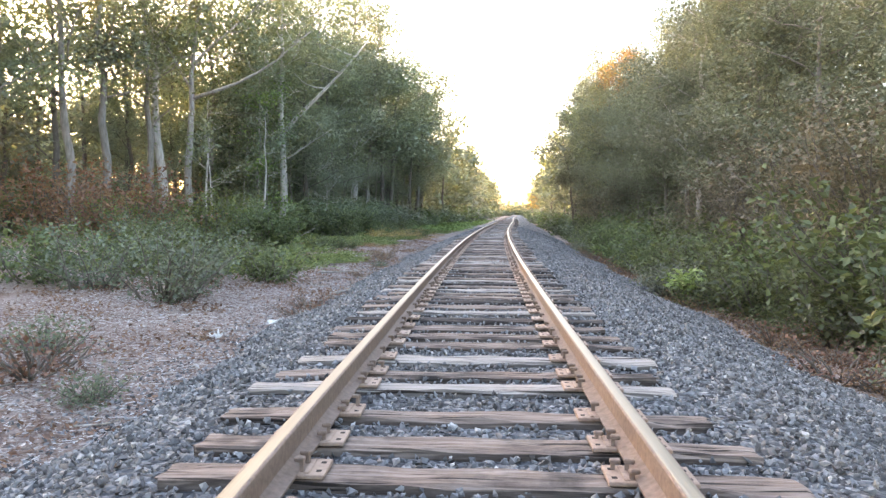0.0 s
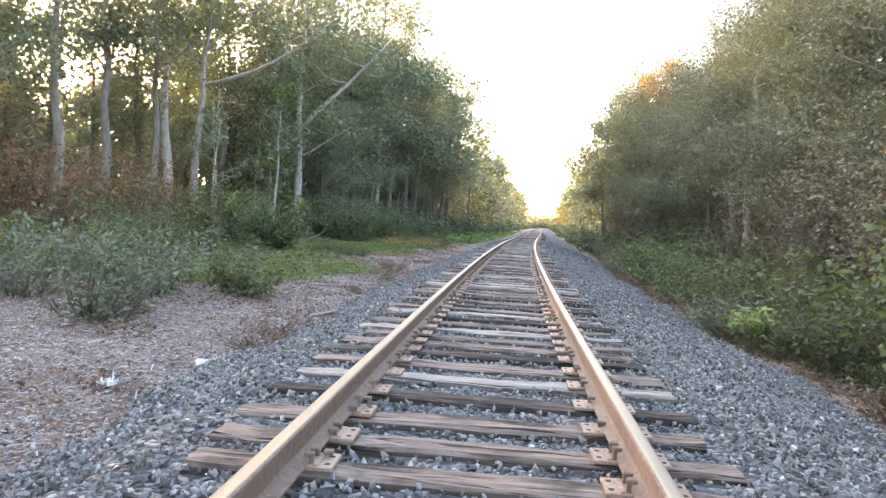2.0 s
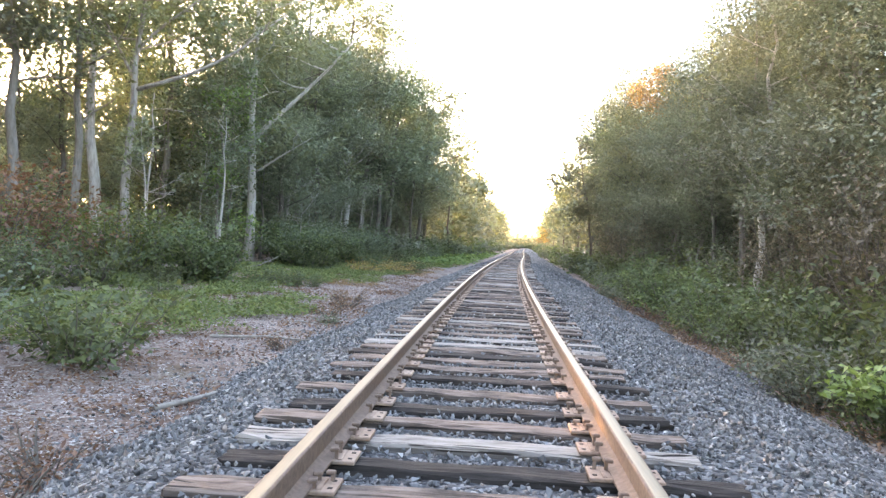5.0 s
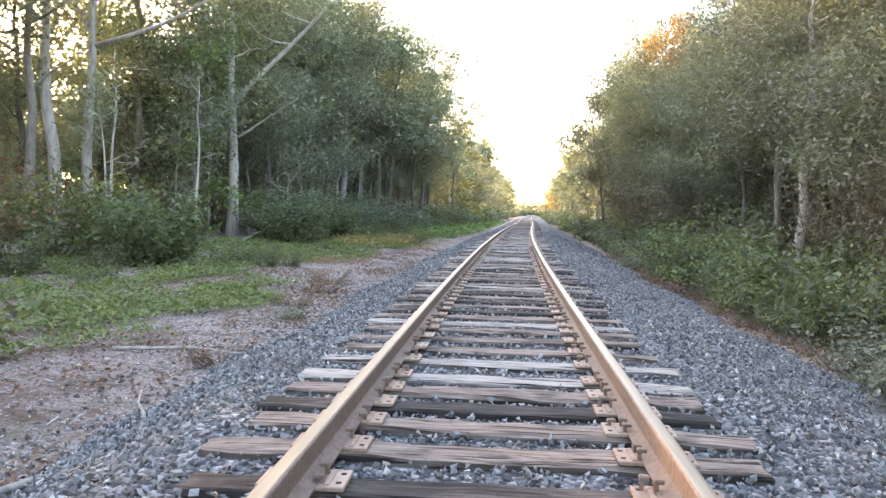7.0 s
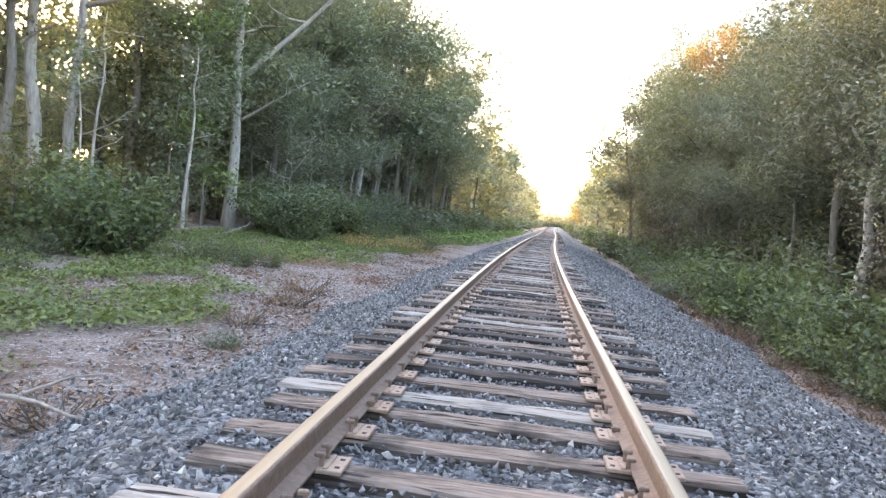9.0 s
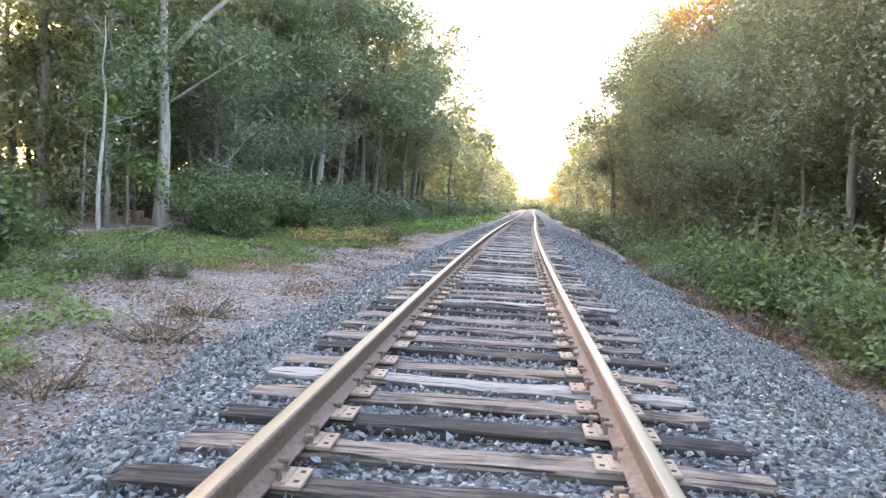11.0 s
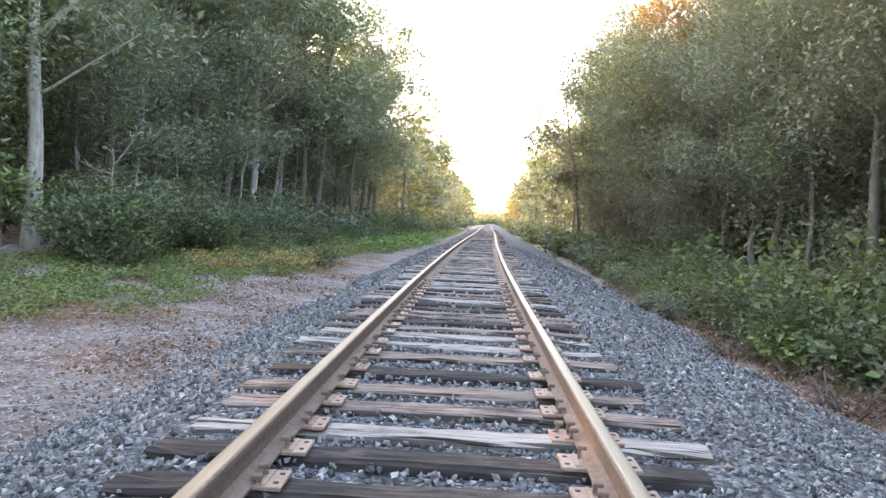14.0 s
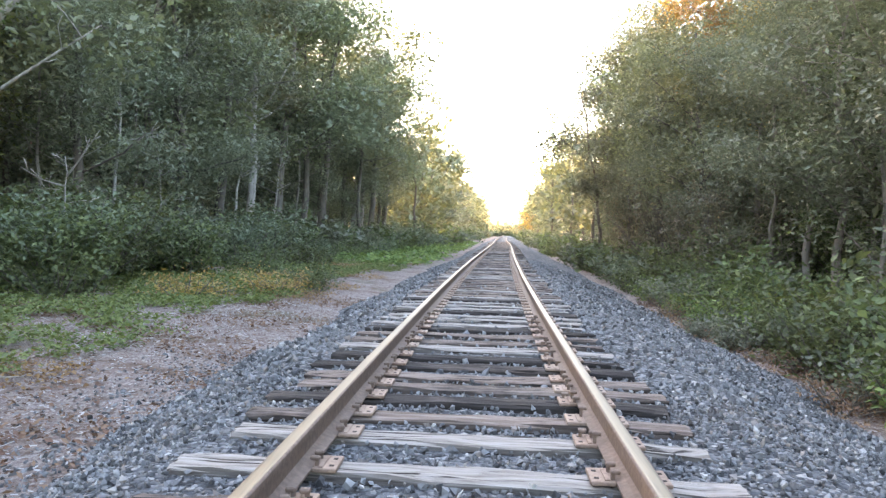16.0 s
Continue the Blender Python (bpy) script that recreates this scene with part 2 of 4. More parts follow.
# earth with litter
EARTH, nt, b = mat("earth_litter", 0.95)
b.inputs["Specular IOR Level"].default_value = 0.15
v = coords(nt)
n1, n2, n3 = noise_tex(nt, v, 22, 8, 0.75), noise_tex(nt, v, 1.3, 4), noise_tex(nt, v, 0.35, 4)
vs = coords(nt, "Object", (1, 0.35, 1))
n4 = noise_tex(nt, vs, 60, 4, 0.7)
straw = ramp(nt, n4, [(0.3, (0.15, 0.115, 0.10)), (0.5, (0.31, 0.255, 0.235)), (0.72, (0.52, 0.46, 0.435))]).outputs[0]
dirt = ramp(nt, n1, [(0.3, (0.11, 0.07, 0.052)), (0.7, (0.29, 0.20, 0.16))]).outputs[0]
c = mixc(nt, ramp(nt, n2, [(0.5, (0, 0, 0)), (0.66, (0.8, 0.8, 0.8))]).outputs[0], straw, dirt)
n5 = noise_tex(nt, v, 6.5, 6, 0.75)
c = mixc(nt, ramp(nt, n5, [(0.52, (0, 0, 0)), (0.62, (0.7, 0.7, 0.7))]).outputs[0], c, (0.14, 0.088, 0.064))
c = mixc(nt, ramp(nt, n5, [(0.3, (0.6, 0.6, 0.6)), (0.4, (0, 0, 0))]).outputs[0], c, (0.55, 0.49, 0.47))
moss = ramp(nt, n1, [(0.3, (0.05, 0.07, 0.025)), (0.7, (0.12, 0.14, 0.055))]).outputs[0]
c = mixc(nt, ramp(nt, n3, [(0.58, (0, 0, 0)), (0.72, (0.5, 0.5, 0.5))]).outputs[0], c, moss)
nt.links.new(c, b.inputs["Base Color"])
bump(nt, b, n1, 0.9, 0.05)

STRAW, nt, b = mat("straw_chips", 0.9)
geo = nt.nodes.new("ShaderNodeNewGeometry")
nt.links.new(ramp(nt, geo.outputs["Random Per Island"], [(0.0, (0.09, 0.05, 0.036)), (0.35, (0.25, 0.165, 0.13)), (0.7, (0.38, 0.34, 0.325)), (1.0, (0.58, 0.56, 0.56))]).outputs[0], b.inputs["Base Color"])


# ---- mesh helpers ----
def mesh_from(name, verts, faces, mats, smooth=False, face_mats=None):
    me = bpy.data.meshes.new(name)
    me.from_pydata([tuple(map(float, p)) for p in verts] if not isinstance(verts, np.ndarray) else verts.tolist(), [], faces if isinstance(faces, list) else faces.tolist())
    for m in mats if isinstance(mats, (list, tuple)) else [mats]:
        me.materials.append(m)
    if smooth:
        me.polygons.foreach_set("use_smooth", [True] * len(me.polygons))
    if face_mats is not None:
        me.polygons.foreach_set("material_index", list(face_mats))
    me.update()
    return me


def child(name, me, parent, label=""):
    ob = new(name, me)
    ob.parent = parent
    return tagged(ob, label)


def bm_mesh(name, bm, mats, smooth=False):
    me = bpy.data.meshes.new(name)
    bm.to_mesh(me)
    bm.free()
    for m in mats if isinstance(mats, (list, tuple)) else [mats]:
        me.materials.append(m)
    if smooth:
        for p in me.polygons:
            p.use_smooth = True
    return me


def tube(path, radii, sides=7):
    """Vertices and faces of a tapered tube along a path."""
    verts, faces = [], []
    n = len(path)
    for i, (p, r) in enumerate(zip(path, radii)):
        d = (path[min(i + 1, n - 1)] - path[max(i - 1, 0)]).normalized()
        u = d.cross(Vector((0.31, 0.95, 0.05)))
        if u.length < 1e-3:
            u = d.cross(Vector((1, 0, 0)))
        u.normalize()
        w = d.cross(u)
        for k in range(sides):
            a = 2 * math.pi * k / sides
            verts.append(p + (u * math.cos(a) + w * math.sin(a)) * r)
    for i in range(n - 1):
        for k in range(sides):
            a, c = i * sides + k, i * sides + (k + 1) % sides
            faces.append((a, c, c + sides, a + sides))
    faces.append(tuple(range(sides))[::-1])
    faces.append(tuple(range((n - 1) * sides, n * sides)))
    return verts, faces


def wander(rng, start, direction, length, steps, bend, up=0.0):
    p, d, out = start.copy(), direction.normalized(), [start.copy()]
    for _ in range(steps):
        d = (d + Vector((rng.gauss(0, bend), rng.gauss(0, bend), rng.gauss(0, bend) + up))).normalized()
        p = p + d * (length / steps)
        out.append(p.copy())
    return out


def taper(n, r0, r1, flare=False):
    out = [r0 + (r1 - r0) * i / (n - 1) for i in range(n)]
    if flare:
        out[0] *= 1.35
    return out


def leaves(nrng, centres, spread, per, size, droop=0.0, flat=0.5, wide=0.27):
    """Many small two-sided leaves, scattered in clumps round the centres."""
    c = np.repeat(np.asarray([tuple(p) for p in centres]), per, axis=0)
    n = len(c)
    c = c + nrng.normal(0, 1, (n, 3)) * spread * np.array([1, 1, 0.75])
    s = size * nrng.uniform(0.6, 1.35, (n, 1))
    nor = nrng.normal(0, 1, (n, 3))
    nor[:, 2] = np.abs(nor[:, 2]) + flat
    nor /= np.linalg.norm(nor, axis=1, keepdims=True)
    d = nrng.normal(0, 1, (n, 3))
    d[:, 2] -= droop
    d -= nor * (d * nor).sum(1, keepdims=True)
    d /= np.linalg.norm(d, axis=1, keepdims=True) + 1e-9
    w = np.cross(nor, d)
    a, t = c - d * s * 0.5, c + d * s * 0.5
    l, r = c + w * s * wide - d * s * 0.06 + nor * s * 0.08, c - w * s * wide - d * s * 0.06 + nor * s * 0.08
    verts = np.stack([a, r, t, l], 1).reshape(-1, 3)
    i = np.arange(n)[:, None] * 4
    return verts, np.hstack([i, i + 1, i + 2, i + 3])


# ---- trees ----
def tree(name, seed, height, r, crown_from, crown_r, clumps, per, leaf, size, bark, limbs=7, lean=(0, 0), fork=None, wide=0.27, spread=0.45):
    """A tree at the origin: trunk with limbs, and a crown of small leaves in clumps. fork: limbs given as (height, direction, length, radius)."""
    rng, nrng = random.Random(seed), np.random.default_rng(seed)
    thing = new(name)
    top = Vector((lean[0], lean[1], height))
    steps = 9
    path, p = [], Vector((0, 0, -0.25))
    for i in range(steps + 1):
        f = i / steps
        q = Vector((lean[0] * f ** 1.3, lean[1] * f ** 1.3, -0.25 + (height * 0.92 + 0.25) * f))
        if 0 < i:
            q += Vector((rng.gauss(0, 0.10), rng.gauss(0, 0.10), 0)) * (0.4 + f) * min(1.0, (height / 11.0) ** 1.5)
        path.append(q)
    verts, faces = tube(path, taper(steps + 1, r, r * 0.18, True), 7)
    tips = [path[-1], path[-2]]

    def add(pth, rad):
        v2, f2 = tube(pth, rad, 4 if rad[0] > 0.035 else 3)
        o = len(verts)
        verts.extend(v2)
        faces.extend(tuple(k + o for k in f) for f in f2)

    for h, direc, length, rad in fork or ():
        f = (h + 0.25) / (height * 0.92 + 0.25) * steps
        i = min(int(f), steps - 1)
        s = path[i].lerp(path[i + 1], f - i)
        pth = wander(rng, s, Vector(direc), length, 6, 0.07, 0.02)
        add(pth, taper(7, rad, rad * 0.25))
        tips += pth[5:]
        for q in pth[3:6]:
            tw = wander(rng, q, Vector((rng.gauss(0, 1), rng.gauss(0, 1), 0.7)), length * 0.3, 3, 0.2)
            add(tw, taper(4, rad * 0.3, 0.012))
            tips.append(tw[-1])
    for k in range(limbs):
        f = crown_from + (0.97 - crown_from) * (k + rng.random() * 0.8) / limbs
        i = min(int(f * steps), steps - 1)
        s = path[i].lerp(path[i + 1], f * steps - i)
        a = k * 2.4 + rng.random()
        reach = crown_r * (1.05 - 0.55 * abs(f - 0.55)) * rng.uniform(0.7, 1.15)
        pth = wander(rng, s, Vector((math.cos(a), math.sin(a), rng.uniform(0.25, 0.8))), reach, 5, 0.16, 0.02)
        add(pth, taper(6, r * 0.32 * (1.1 - f * 0.6), 0.015))
        tips += pth[2:]
        for q in pth[2:5]:
            tw = wander(rng, q, Vector((rng.gauss(0, 1), rng.gauss(0, 1), 0.3)), reach * 0.45, 3, 0.25)
            add(tw, taper(4, r * 0.1, 0.01))
            tips.append(tw[-1])
    child("trunk", mesh_from("trunk", verts, faces, bark, True), thing)
    cs = []
    for _ in range(clumps):
        q = rng.choice(tips)
        cs.append(q + Vector((rng.gauss(0, 1), rng.gauss(0, 1), rng.gauss(0, 0.7))) * crown_r * 0.16)
    lv, lf = leaves(nrng, cs, spread, per, size, wide=wide)
    child("crown", mesh_from("crown", lv, lf, leaf), thing)
    return thing


def put(thing, lat, y, z, turn, s=1.0, sz=None):
    p = at(lat, y, z)
    return copy_thing(thing, pose(*p, 0, 0, turn) @ Matrix.Diagonal((s, s, sz or s, 1)))


# ---- bushes ----
def bush(name, seed, height, width, stems, per, leaf, size, bark=None, spread=0.16, droop=0.2):
    rng, nrng = random.Random(seed), np.random.default_rng(seed)
    thing = new(name)
    verts, faces, tips = [], [], []
    for k in range(stems):
        a = rng.random() * 6.283
        o = Vector((math.cos(a), math.sin(a), 0)) * width * 0.22 * rng.random() + Vector((0, 0, -0.05))
        d = Vector((math.cos(a) * width * 0.55 * rng.uniform(0.2, 1.1), math.sin(a) * width * 0.55 * rng.uniform(0.2, 1.1), height * rng.uniform(0.6, 1.05)))
        pth = wander(rng, o, d, d.length, 4, 0.14)
        v2, f2 = tube(pth, taper(5, 0.014 * (1 + height * 0.4), 0.004), 3)
        off = len(verts)
        verts.extend(v2)
        faces.extend(tuple(q + off for q in f) for f in f2)
        tips += pth[1:]
    tagged(child("stem", mesh_from("stem", verts, faces, bark or BARK_DARK, True), thing), kind="stuff")
    lv, lf = leaves(nrng, tips, spread, per, size, droop, 0.7)
    child("foliage", mesh_from("foliage", lv, lf, leaf), thing)
    return thing


# ---- ground, bed ----
def sheet(name, lats, ys, zfun, material):
    verts, faces = [], []
    for y in ys:
        for la in lats:
            p = at(la, y)
            verts.append((p.x, p.y, zfun(la, y)))
    w = len(lats)
    for i in range(len(ys) - 1):
        for j in range(w - 1):
            a = i * w + j
            faces.append((a, a + 1, a + 1 + w, a + w))
    return new(name, mesh_from(name, verts, faces, material, True))


lats = [-1400, -500, -200, -100, -60, -40, -30, -22, -17] + [round(-14 + 0.35 * i, 2) for i in range(75)] + [13, 16, 20, 28, 40, 60, 100, 200, 500, 1400]
ys = [-900, -300, -100, -50, -25] + [round(-12 + 0.4 * i, 2) for i in range(155)] + [55, 62, 70, 80, 95, 110, 130, 160, 200, 260, 340, 450, 600, 900, 1450]
ground = sheet("ground", lats, ys, ground_z, EARTH)
tagged(ground, "brown earth with straw, wood chips and leaf litter", "ground", kind="structure")


def edge(lat, y):
    """The bed's edges wander a little."""
    return lat + np.where(np.abs(lat) > 1.7, 0.13 * np.sin(y * 0.83) + 0.09 * np.sin(y * 2.1 + 1.0) + 0.05 * np.sin(y * 5.3), 0.0) * np.clip(np.abs(lat) - 1.7, 0, 1)


def bed_z(lat, y):
    return float(np.interp(edge(lat, y), BED_LAT, BED_Z)) + 0.018 * wob(lat, y, 1.7, 5.0) + 0.01 * wob(lat, y, 6.0, 1.0)


bl = sorted(set([round(-3.3 + 0.15 * i, 2) for i in range(54)] + list(BED_LAT)))
by = [-60, -40, -25, -12] + [round(-6 + 0.2 * i, 2) for i in range(240)] + [43, 45, 48, 52, 56, 60, 66, 74, 84, 95, 110, 130, 160, 200, 260, 340, 450, 600]
ballast = sheet("ballast_bed", bl, by, bed_z, BED)
tagged(ballast, "blue-grey crushed stone ballast under the track", "ballast", kind="structure")

# ---- rails ----
PROFILE = [(-0.07, 0.0), (0.07, 0.0), (0.07, 0.011), (0.03, 0.024), (0.009, 0.036), (0.008, 0.118), (0.02, 0.128),
           (0.0355, 0.134), (0.0355, 0.157), (0.031, 0.1632), (0.02, 0.1652), (-0.02, 0.1652), (-0.031, 0.1632), (-0.0355, 0.157), (-0.0355, 0.134),
           (-0.02, 0.128), (-0.008, 0.118), (-0.009, 0.036), (-0.03, 0.024), (-0.07, 0.011)]


def sweep(name, profile, side, mats, closed=True):
    ry = [-20 + 0.5 * i for i in range(280)] + [120 + 4 * i for i in range(80)]
    verts, faces, n = [], [], len(profile)
    for y in ry:
        for dx, z in profile:
            verts.append(at(side * 0.753 + dx, y, z))
    for i in range(len(ry) - 1):
        for k in range(n if closed else n - 1):
            a, c = i * n + k, i * n + (k + 1) % n
            faces.append((a, c, c + n, a + n))
    return mesh_from(name, verts, faces, mats)


WORN = [(0.0265, 0.1638), (0.0255, 0.1655), (0.018, 0.1668), (0.0, 0.1672), (-0.018, 0.1668), (-0.0265, 0.1655), (-0.0275, 0.1636)]


def rail(side):
    ob = new("rail", sweep("rail", PROFILE, side, RUST))
    child("running_surface", sweep("running_surface", WORN, side, STEEL, False), ob, "polished bright steel running surface")
    return tagged(ob, "rusty brown steel rail with a polished running surface", "rail", "rails of the track")


for side in (-1, 1):
    rail(side)


# ---- ties with plates and spikes ----
def tie_mesh(seed, timber):
    rng = random.Random(seed)
    L, W, H = 2.6 + rng.uniform(-0.05, 0.05), 0.2 + rng.uniform(-0.015, 0.015), 0.18
    ring = [(-W / 2, -H), (W / 2, -H), (W / 2, -0.016), (W / 2 - 0.014, 0.0), (W / 6, 0.002), (-W / 6, 0.001), (-W / 2 + 0.014, 0.0), (-W / 2, -0.016)]
    xs = [-L / 2, -L / 2 + 0.015] + [-L / 2 + L * i / 13 for i in range(1, 13)] + [L / 2 - 0.015, L / 2]
    verts, faces, n = [], [], len(ring)
    for i, x in enumerate(xs):
        end = i in (0, len(xs) - 1)
        near = min(i, len(xs) - 1 - i) < 3
        for yy, z in ring:
            k = 0.94 if end else 1.0
            dz = rng.uniform(-0.013, 0.003) if z > -0.1 else 0
            if near and z > -0.1:
                dz += rng.uniform(-0.012, 0.0)
            verts.append((x + (rng.uniform(-0.02, 0.02) if end else 0), yy * k + rng.uniform(-0.009, 0.009), z * (0.96 if end and z == 0 else 1) + dz - (0.006 if end else 0)))
    for i in range(len(xs) - 1):
        for k in range(n):
            a, c = i * n + k, i * n + (k + 1) % n
            faces.append((a, a + n, c + n, c))
    faces.append(tuple(range(n)))
    faces.append(tuple(range((len(xs) - 1) * n, len(xs) * n))[::-1])
    return mesh_from("tie", verts, faces, timber)


def box(bm, x0, x1, y0, y1, z0, z1, bev=0.0, mi=0):
    m = Matrix.Translation(((x0 + x1) / 2, (y0 + y1) / 2, (z0 + z1) / 2)) @ Matrix.Diagonal((x1 - x0, y1 - y0, z1 - z0, 1))
    r = bmesh.ops.create_cube(bm, size=1.0, matrix=m)
    fs = {f for vv in r["verts"] for f in vv.link_faces}
    for f in fs:
        f.material_index = mi
    if bev:
        es = {e for vv in r["verts"] for e in vv.link_edges}
        bmesh.ops.bevel(bm, geom=list(es), offset=bev, segments=1, affect="EDGES")


def plate_mesh():
    bm = bmesh.new()
    box(bm, -0.18, 0.18, -0.1, 0.1, -0.012, 0.008, 0.004)
    for sx in (-0.105, 0.105):
        box(bm, sx - 0.012, sx + 0.012, -0.085, 0.085, 0.006, 0.014, 0.003)
    # no real holes: dark squares just proud of the plate stand for their shade
    for sx in (-0.15, 0.15):
        for sy in (-0.05, 0.05):
            box(bm, sx - 0.011, sx + 0.011, sy - 0.011, sy + 0.011, 0.0, 0.0095, 0.0, 1)
    return bm_mesh("tie_plate", bm, [PLATE, HOLE_SHADE])


def spike_mesh():
    bm = bmesh.new()
    box(bm, -0.009, 0.009, -0.009, 0.009, -0.05, 0.05, 0.002)
    box(bm, -0.032, 0.013, -0.016, 0.016, 0.032, 0.052, 0.005)
    return bm_mesh("spike", bm, [RUST])


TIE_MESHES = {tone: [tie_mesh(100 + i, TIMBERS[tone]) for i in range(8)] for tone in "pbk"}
# tone of each tie along the line: pale, brown or black
TONES = "bpbbbbpbpbbbkpbkbbpbkpbkbkbbkbppbbbpbkbkbkbpbkbbbkkpbbkbppbkbb"
TIE_TEXT = {"p": "sun-bleached grey timber railroad tie bedded in stone", "b": "weathered brown timber railroad tie bedded in stone", "k": "creosote-black timber railroad tie bedded in stone"}
PLATE_ME, SPIKE_ME = plate_mesh(), spike_mesh()
trng = random.Random(7)
TIE_Y = []
TIE_Y += [1.55, 2.03, 2.5, 2.97, 3.39, 3.88, 4.52, 4.89, 5.40, 6.0, 6.42, 6.88, 7.41, 7.96, 8.45, 8.94, 9.36, 9.78, 10.25, 10.71, 11.15, 11.6, 12.04, 12.47, 13.0,
          13.57, 14.05, 14.47, 14.84, 15.2, 15.57, 16.1, 16.61, 17.12, 17.61, 18.01, 18.48, 18.95, 19.4, 19.85, 20.3, 20.75, 21.2, 21.62, 22.04, 22.59,
          23.04, 23.58, 24.09, 24.61, 25.04, 25.44, 25.93, 26.37, 26.9, 27.53, 28.03, 28.6, 29.05, 29.52, 29.9, 30.26]
y = TIE_Y[-1] if TIE_Y else 1.0
while y < 120:
    y += 0.48 + trng.uniform(-0.05, 0.05)
    TIE_Y.append(y)
y = TIE_Y[0]
while y > -5:
    y -= 0.48 + trng.uniform(-0.05, 0.05)
    TIE_Y.append(y)
for i, y in enumerate(TIE_Y):
    cx, h = line(y)
    tone = TONES[i] if i < len(TONES) else trng.choice("pbbbk")
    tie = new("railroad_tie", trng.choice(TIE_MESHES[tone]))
    tm = tie.matrix_basis = pose(cx + trng.uniform(-0.06, 0.06), y, -0.012, trng.uniform(-1.5, 1.5), trng.uniform(-0.3, 0.3), -math.degrees(h) + trng.uniform(-1.3, 1.3) + (180 if trng.random() < 0.5 else 0))
    tagged(tie, TIE_TEXT[tone], "railroad tie", "ties under the rails")
    if y > 75:
        continue
    for side in (-1, 1):
        pl = child("tie_plate", PLATE_ME, tie, "rust-brown steel tie plate")
        pm = pose(cx + side * 0.753, y - side * 0.753 * h, 0.0, 0, 0, -math.degrees(h))
        pl.matrix_basis = tm.inverted() @ pm
        if y > 34 or y < 1:
            continue
        for off, sy, turn in ((-0.082, 0.045, 180), (0.082, -0.045, 0)) + (((-0.082, -0.06, 180),) if trng.random() < 0.75 else ()) + (((-0.14, 0.05, 180),) if trng.random() < 0.3 else ()):
            sp = child("spike", SPIKE_ME, pl)
            o = off * side
            turn = 0 if o > 0 else 180
            sp.matrix_basis = pm.inverted() @ pose(cx + side * 0.753 + o, y + sy - side * 0.753 * h, 0.0 + trng.uniform(-0.012, 0.02), trng.uniform(-7, 7), 0, turn + trng.uniform(-12, 12))

# ---- woods: kinds of tree ----
OAKS = [tree("oak_tree", 11 + i, 16.0, 0.2, 0.36, 3.7, 100, 90, LEAF_OAK, 0.18, BARK_GREY, 9, (0.5 * (i - 1), 0.4)) for i in range(3)]
PINES = [tree("pine_tree", 31 + i, 14.0, 0.16, 0.18, 2.5, 120, 110, LEAF_PINE, 0.18, BARK_DARK, 14, (0.2, 0.1), spread=0.42, wide=0.15) for i in range(2)]
VINED = [tree("vine_covered_tree", 51 + i, 11.5, 0.17, 0.08, 2.9, 100, 190, LEAF_OLIVE, 0.12, BARK_DARK, 12, (0.6 * (i - 1), -0.5), spread=0.4) for i in range(2)]
HIGH = [tree("vine_covered_tree", 61 + i, 11.0, 0.14, 0.3, 2.9, 90, 180, LEAF_OLIVE, 0.12, BARK_GREY, 11, (0.5 * (i - 1), -0.4), spread=0.4) for i in range(2)]
# leaf colour stands in for low sun catching the crown
GOLDEN = tree("golden_tree", 71, 15.0, 0.19, 0.45, 2.6, 60, 50, LEAF_GOLD, 0.25, BARK_GREY, 8)
BACK = [tree("woodland_tree", 81 + i, 14.0, 0.2, 0.1, 3.8, 72, 46, (LEAF_OAK, LEAF_PINE, LEAF_OLIVE)[i], 0.31, BARK_DARK, 5, spread=0.55) for i in range(3)]
FAR = [tree("distant_tree", 91 + i, 14.0, 0.2, 0.1, 3.8, 60, 13, (LEAF_OAK, LEAF_PINE, LEAF_OLIVE)[i], 0.82, BARK_DARK, 5, spread=0.7) for i in range(3)]
YOUNG = [tree("young_tree", 66 + i, 9.5, 0.09, 0.06, 2.4, 120, 44, (LEAF_PINE, LEAF_OAK, LEAF_BUSH)[i], 0.19, BARK_GREY, 14, (0.2, 0.1), spread=0.42, wide=(0.18, 0.27, 0.27)[i]) for i in range(3)]
prng = random.Random(5)


def label_tree(ob, text, group):
    return tagged(ob, text, "tree", group)


TEXT = {"oak_tree": "tall green oak with a bare grey lower trunk", "pine_tree": "dark blue-green pine with low branches", "vine_covered_tree": "olive-green tree hung with vines down to the brush",
        "young_tree": "young leafy tree filling the edge of the woods", "golden_tree": "tree with a crown of autumn leaves coloured gold as if sunlit", "woodland_tree": "leafy tree deep in the woods", "distant_tree": "far leafy tree at the edge of the woods"}


def plant(kind, lat, y, z, s, sz=None, group="trees of the woods"):
    ob = put(kind, lat, y, z, prng.uniform(0, 360), s, sz)
    base = kind.name.split(".")[0]
    return label_tree(ob, TEXT[base], group)


# left woods: tall trunks at the edge, pines and oaks crowding behind
y = 4.0
while y < 94:
    for row, lat in enumerate((-16.5, -20.5, -25.0, -31.0)):
        if y > 44 and row == 0:
            lat = -13.2 if y < 60 else -10.8
        if y < 44 and (row == 2 and prng.random() < 0.4 or row == 1 and prng.random() < 0.3):
            continue
        kind = prng.choice(OAKS if row == 0 and y < 42 else PINES if row == 0 and y < 58 else BACK + PINES) if row < (2 if y < 46 else 1) else prng.choice(BACK)
        plant(kind, lat + prng.uniform(-1.2, 1.2), y + prng.uniform(-1.8, 1.8), -0.2, (prng.uniform(0.9, 1.15) if y < 44 else prng.uniform(1.0, 1.2)) * (1.0, 0.97, 0.86, 0.76)[row])
    y += 4.6 if y < 60 else 5.5
